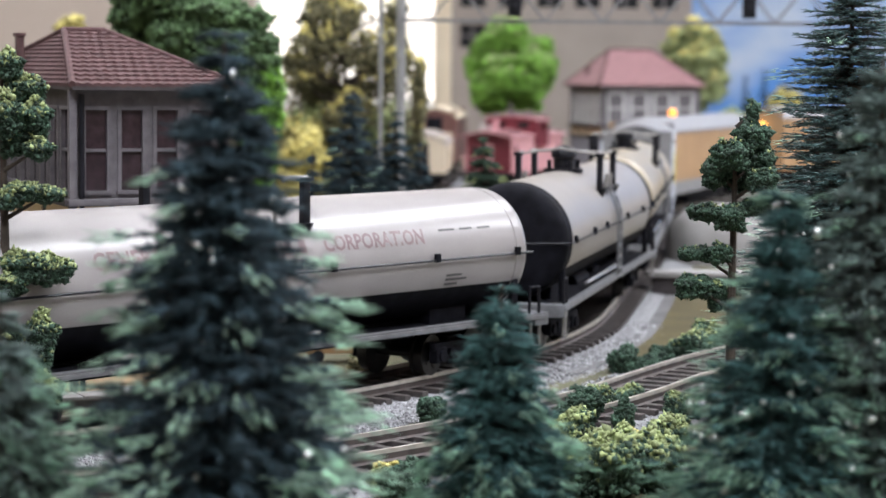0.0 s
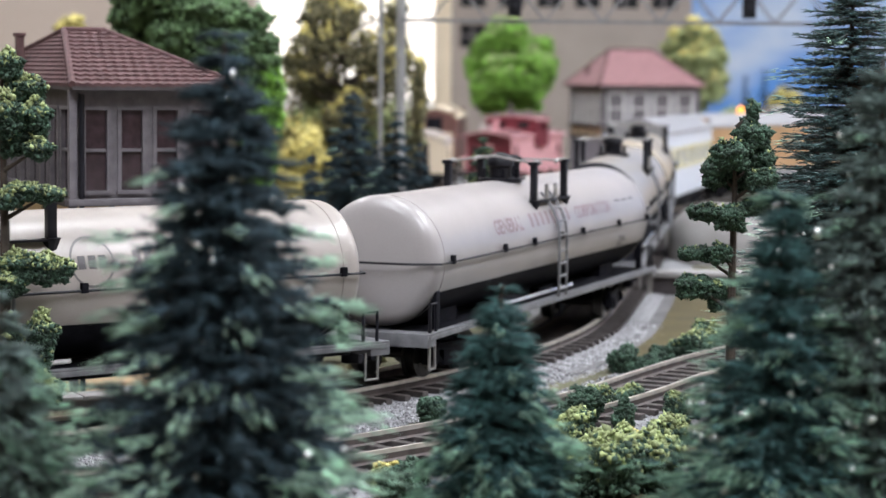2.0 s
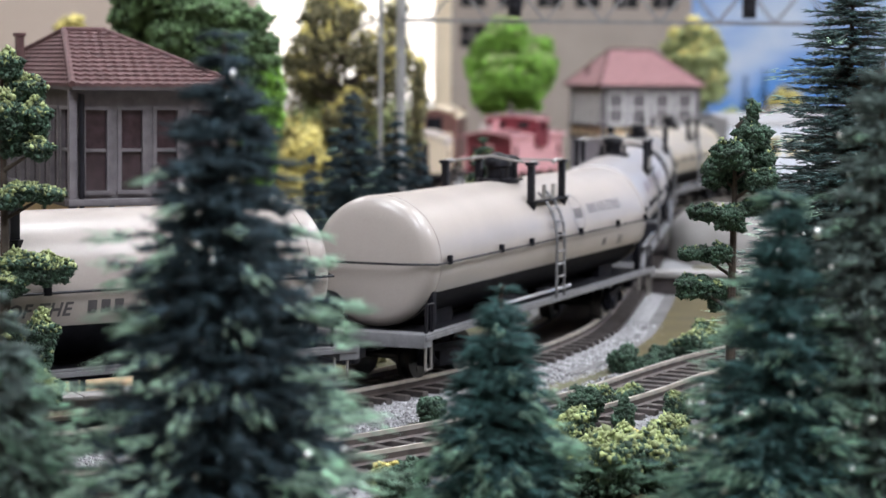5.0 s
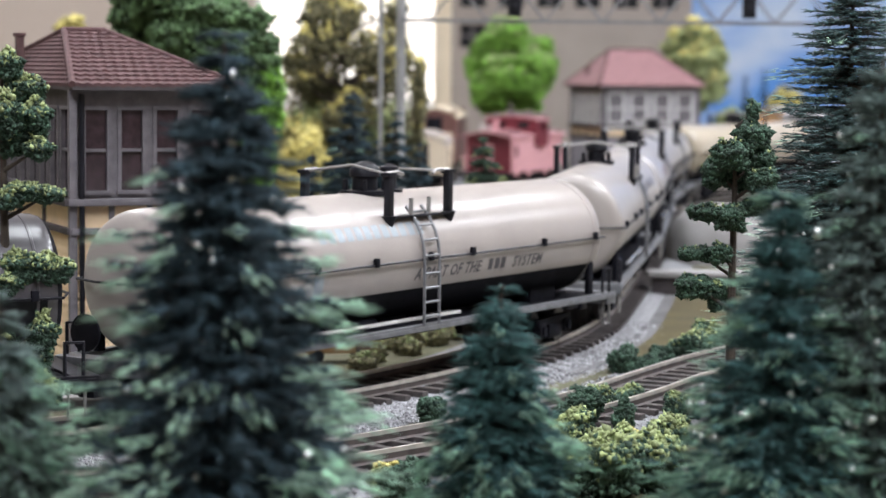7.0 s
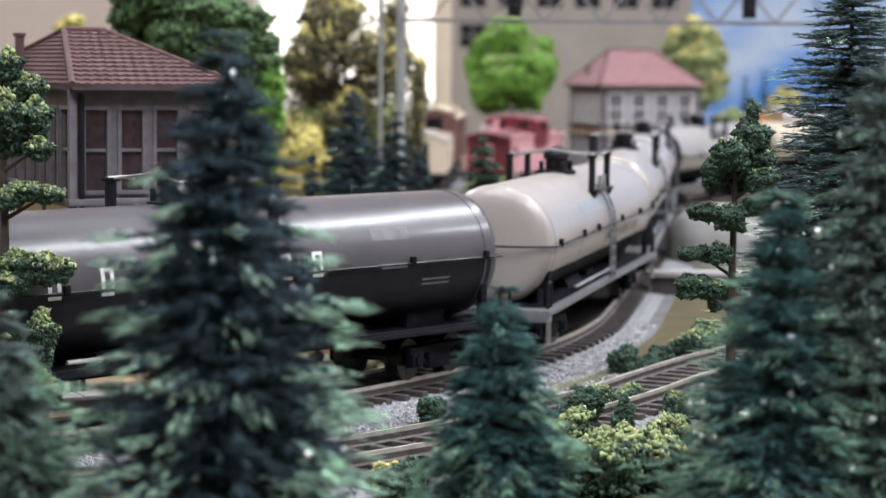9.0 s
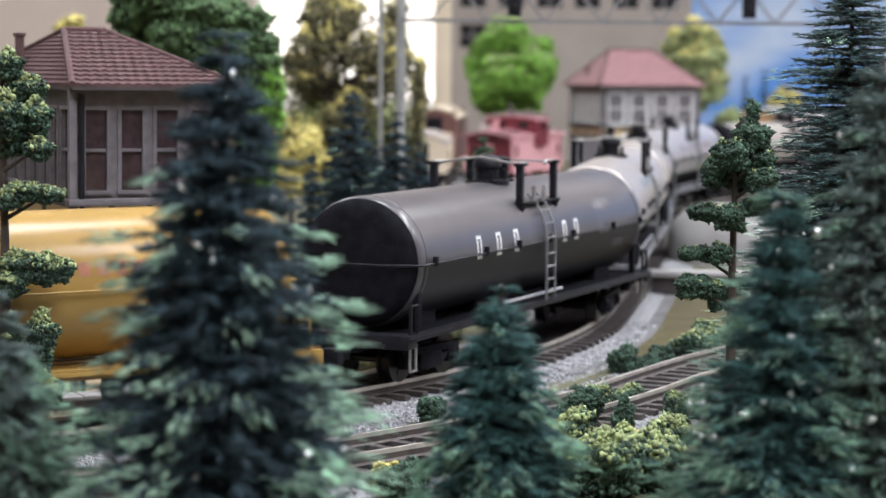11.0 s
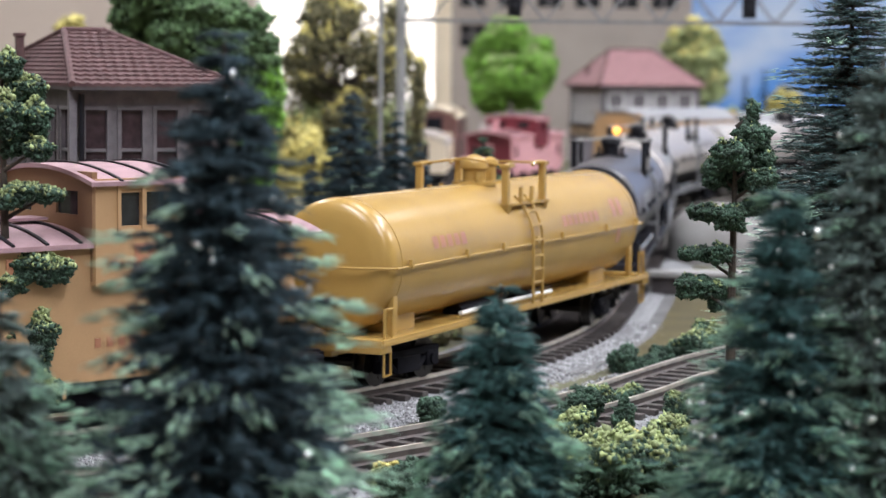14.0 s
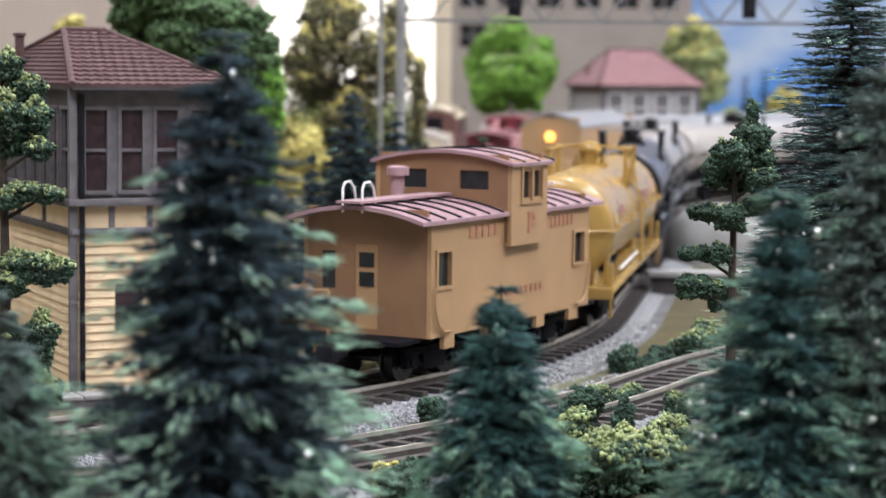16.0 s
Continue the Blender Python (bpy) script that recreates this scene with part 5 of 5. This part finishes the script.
        leafy("shrub", at(x, y, GROUND_Z), label, 0, c, seed, leaf, light, crumb, 460, group="shrubs", category="shrub", crest=crest)

    dark, lime = "dark green foam shrub beside the track", "yellow green foam bush before the track"
    shrub(1108, 662, 58, 41, M_LEAF, None, dark)
    shrub(1150, 660, 50, 42, M_LEAF, None, dark, 0.7)
    shrub(1225, 650, 75, 43, M_LEAF, M_LEAFLIGHT, dark)
    shrub(1262, 640, 55, 44, M_LEAF, M_LEAFLIGHT, dark, 1.6)
    shrub(1030, 785, 84, 45, M_LEAF, None, dark, 1.3)
    shrub(975, 735, 36, 46, M_LEAF, None, dark, 1.2)
    shrub(1028, 730, 34, 47, M_LEAF, None, dark, 1.5)
    shrub(768, 752, 50, 48, M_LEAF, None, dark, 1.0)
    shrub(1110, 800, 40, 49, M_LEAF, None, "dark green pointed shrub in a yellow bush", 3.0)
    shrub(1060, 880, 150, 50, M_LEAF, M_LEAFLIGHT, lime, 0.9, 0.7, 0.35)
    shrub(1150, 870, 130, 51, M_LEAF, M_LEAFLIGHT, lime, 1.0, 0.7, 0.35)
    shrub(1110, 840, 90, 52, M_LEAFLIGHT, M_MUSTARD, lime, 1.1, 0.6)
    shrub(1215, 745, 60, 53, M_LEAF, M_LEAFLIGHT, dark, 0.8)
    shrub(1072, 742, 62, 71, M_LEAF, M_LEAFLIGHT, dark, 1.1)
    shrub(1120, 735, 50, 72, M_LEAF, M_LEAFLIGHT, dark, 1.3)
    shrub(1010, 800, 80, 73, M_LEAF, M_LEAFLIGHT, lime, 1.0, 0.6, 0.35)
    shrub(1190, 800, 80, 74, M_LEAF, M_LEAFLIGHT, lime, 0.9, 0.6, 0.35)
    shrub(1180, 655, 44, 75, M_LEAF, None, dark, 1.0)
    shrub(690, 875, 70, 54, M_LEAFLIGHT, M_MUSTARD, lime, 0.8, 0.6)
    shrub(720, 880, 90, 55, M_LEAF, None, dark, 0.7)
    shrub(170, 690, 40, 56, M_OLIVE, M_LEAFLIGHT, "small olive weed at the tower wall", 2.2)
    # dry scrub behind the main track
    for i, (px, py) in enumerate(((660, 640), (720, 628), (770, 612), (690, 618), (740, 600), (800, 600), (640, 655))):
        shrub(px, py, 46, 60 + i, M_OLIVE, M_LEAFLIGHT, "low dry olive scrub behind the main track", 0.7)


def track_cart():
    """A small orange works truck parked behind the main line."""
    c = thing("works_truck", at(-30, 596, GROUND_Z, 14), "small orange brown works truck parked behind the main track", "truck")
    part("body", box(-9, 5, -3.6, 3.6, 2.2, 7.6, 0.5), M_ORANGE, c)
    cab = part("cab", box(5.2, 9.4, -3.4, 3.4, 2.2, 8.6, 0.8), M_BROWN, c)
    part("windscreen", box(9.42, 9.6, -2.6, 2.6, 5.2, 7.8), M_GLASS, cab)
    for v in (-2.3, 2.3):
        part("headlamp", lathe([(9.4, 0.3), (9.9, 0.8), (10.1, 0.3)], 10), M_WHITE, cab, m=at(0, v, 3.6))
    for u in (-6, 6.4):
        for v in (-3.4, 3.4):
            part("wheel", rod(bmesh.new(), (u, v - 0.8, 1.7), (u, v + 0.8, 1.7), 1.7, 16), M_BLACK, c)


def boardwalk():
    """A low pale walkway of planks at the foot of the tower."""
    w = thing("boardwalk", at(-97, 502, GROUND_Z, 27), "low pale grey plank walkway at the tower foot", "walkway")
    for i in range(8):
        part("plank", box(i * 8.0 - 12, i * 8.0 - 4.5, 0, 9, 1.6, 2.6, 0.15), M_PLASTER, w)
    for y in (1.2, 7.8):
        part("bearer", box(-12, 59, y - 0.6, y + 0.6, -1.0, 1.6), M_TRIM, w)


def background():
    rng = np.random.default_rng(3)

    def tree(px, d, z, rx, rz, n, seed, leaf, light, label, crumb, ry=None, trunk=1.8, small=0.42, core=0.55, spread=(0.55, 1.03), per=420):
        x, y = view_spot(px, d)
        leafy("leafy_tree", at(x, y, GROUND_Z), label, z, round_crown(rng, z, rx, rz, n, ry, small, core), seed, leaf, light, crumb, per, trunk, spread=spread)

    tree(335, 800, 97, 32, 26, 24, 101, M_MIDGREEN, M_MIDGREEN, "broad mid green leafy tree behind the tower", 1.2)
    tree(455, 830, 62, 9, 40, 14, 102, M_LIME, M_MIDGREEN, "narrow bright green tree behind the tower", 1.0)
    tree(310, 900, 82, 28, 16, 8, 103, M_LEAFLIGHT, M_MUSTARD, "yellow green tree behind the tower", 1.2)
    tree(608, 1010, 88, 37, 50, 40, 104, M_OLIVE, M_MUSTARD, "airy olive brown tree with open limbs", 1.1, small=0.15, core=0.1, spread=(0.1, 2.2), per=170, trunk=2.6)
    tree(545, 960, 40, 15, 20, 8, 105, M_MUSTARD, M_MUSTARD, "mustard yellow autumn tree", 1.2)
    tree(515, 1010, 46, 17, 20, 9, 112, M_MUSTARD, M_LEAFLIGHT, "mustard and green autumn bush in the middle distance", 1.1, spread=(0.2, 1.6))
    tree(590, 1060, 52, 20, 26, 9, 113, M_LEAFLIGHT, M_MUSTARD, "yellow green airy bush in the middle distance", 1.1, spread=(0.2, 1.6))
    tree(670, 1080, 44, 20, 22, 9, 114, M_OLIVE, M_LEAFLIGHT, "olive airy bush in the middle distance", 1.1, spread=(0.2, 1.6))
    tree(122, 1100, 104, 8, 6, 5, 106, M_MUSTARD, M_MUSTARD, "small mustard yellow tree behind the tower", 1.2)
    tree(740, 1050, 70, 6, 24, 7, 107, M_OLIVE, M_MUSTARD, "thin olive tree by the signal bridge", 1.1, small=0.3)
    tree(904, 1620, 86, 33, 42, 46, 108, M_LIME, M_LEAFLIGHT, "bright lime green round leafy tree", 1.7, small=0.3, core=0.6)
    tree(1218, 1750, 86, 30, 37, 18, 109, M_LEAFLIGHT, M_MUSTARD, "yellow green leafy tree beside the far tower", 1.9)
    tree(1290, 1800, 42, 16, 18, 7, 110, M_LEAFLIGHT, M_LEAFLIGHT, "yellow green bush before the backdrop", 1.9)
    tree(1385, 1900, 50, 18, 34, 8, 111, M_MUSTARD, M_OLIVE, "tan autumn tree before the backdrop", 1.9)
    for px, top, d, r, seed in ((552, 258, 700, 9, 121), (622, 148, 780, 19, 122), (700, 195, 770, 17, 123), (742, 250, 760, 12, 124), (590, 225, 800, 14, 126), (1315, 128, 2000, 10, 127), (1348, 118, 2000, 10, 128), (665, 245, 790, 13, 129)):
        x, y = view_spot(px, d)
        z = 76.9 - (top - 127 - 0.0099 * (px - 784)) * d / 3740
        spruce("spruce_tree", at(x, y, GROUND_Z), z - GROUND_Z, r, seed, "dark green model spruce in the middle distance", n=900, tip_share=0.15, power=0.85, group="far spruces")
    x, y = view_spot(855, 700)
    spruce("spruce_tree", at(x, y, GROUND_Z), 61, 12.0, 125, "small dark spruce with yellow green tips", needles=M_LEAF, n=2600, tips=M_LEAFLIGHT, whorl=0.06, power=0.58, tip_share=0.5, group="far spruces")


def sidings():
    line = Line(-10, 1340, radians(65), [(400, 0.0)])
    track(line, 20, 330, "siding track with standing cars")
    c = caboose("caboose", "pink caboose with a red cupola standing on the siding", M_PINK, M_PINK, None, cupola_paint=M_DEEPRED)
    x, y, t = line.at(140)
    c.matrix_basis = at(x, y, 0, math.degrees(t)) @ Matrix.Diagonal((0.95, 0.95, 0.84, 1))
    line2 = Line(-20, 1295, radians(87), [(520, 0.0)])
    track(line2, 10, 480, "second siding track with standing cars")
    b = box_body("boxcar", "cream boxcar with white wheels on the siding", "boxcar", "cars on the siding", M_FACADELIT, M_FACADE, 110, 36, windows=False)
    x, y, t = line2.at(132)
    b.matrix_basis = at(x, y, 0, math.degrees(t))
    b = box_body("boxcar", "brown boxcar with a white roof on the siding", "boxcar", "cars on the siding", M_BROWN, M_FACADELIT, 150, 50, windows=False)
    x, y, t = line2.at(318)
    b.matrix_basis = at(x, y, 0, math.degrees(t))


def motions():
    """The freight train goes off round the bend; a second train comes the other way."""
    def on_line(line, s, half):
        xa, ya, _ = line.at(s - half)
        xb, yb, _ = line.at(s + half)
        return (xa + xb) / 2, (ya + yb) / 2, math.atan2(yb - ya, xb - xa)

    def ride(car, line, half, place, direction=1, spin_step=0.1):
        times = [0.5 * i for i in range(33)]
        rows = []
        bogies = [o for o in car.children if o.name.split(".")[0] == "truck"]
        turns = {b: [] for b in bogies}
        for t in times:
            s = place(t)
            x, y, a = on_line(line, s, half)
            rows.append((t, at(x, y, 0, math.degrees(a) + (0 if direction > 0 else 180))))
            for b in bogies:
                u = b.location.x / MM
                _, _, h = line.at(s + u * direction)
                turns[b].append((t, at(u, 0, 0, math.degrees(h - a))))
        for b in bogies:
            for w in [c for c in b.children]:
                u = w.location.x / MM
                spin, last, now = [], place(0.0), 0.0
                steps = int(round(16.0 / spin_step))
                for i in range(steps + 1):
                    t = i * spin_step
                    now += (place(t) - last) * direction
                    last = place(t)
                    spin.append((t, pose(u * MM, 0, 5.2 * MM, 0, math.degrees(now / 5.2), 0)))
                walk(w, spin)
            walk(b, turns[b])
        walk(car, rows)

    for car, lead, half in CARS:
        ride(car, MAIN, half, lambda t, lead=lead: 210 + TRAIN_V * (t - 1.5 + lead))

    def nose(t):
        # waits far off, then draws forward from about 10 s
        if t < 10.36:
            return 1120.0
        if t < 12.6:
            return 1120.0 - 16.33 * (t - 10.36) ** 2
        return 1038.1 - 73.2 * (t - 12.6)

    for car, back, half in OTHER:
        ride(car, INNER, half, lambda t, back=back: nose(t) + 73.0 + back, direction=-1)


room()
ground()
backdrop()
surroundings()
tower(at(-93, 529, GROUND_Z, 25), "two-storey signal tower, cream clapboard, brown tiled roof")
tower(at(112, 1500, GROUND_Z - 4, 18), "far grey station house with a reddish hip roof", 74.0, 60.0, True, (17.0, 50.0))
station_building()
signal_bridge()
trains()
other_train()
sidings()
background()
boardwalk()
track_cart()
foreground()
motions()
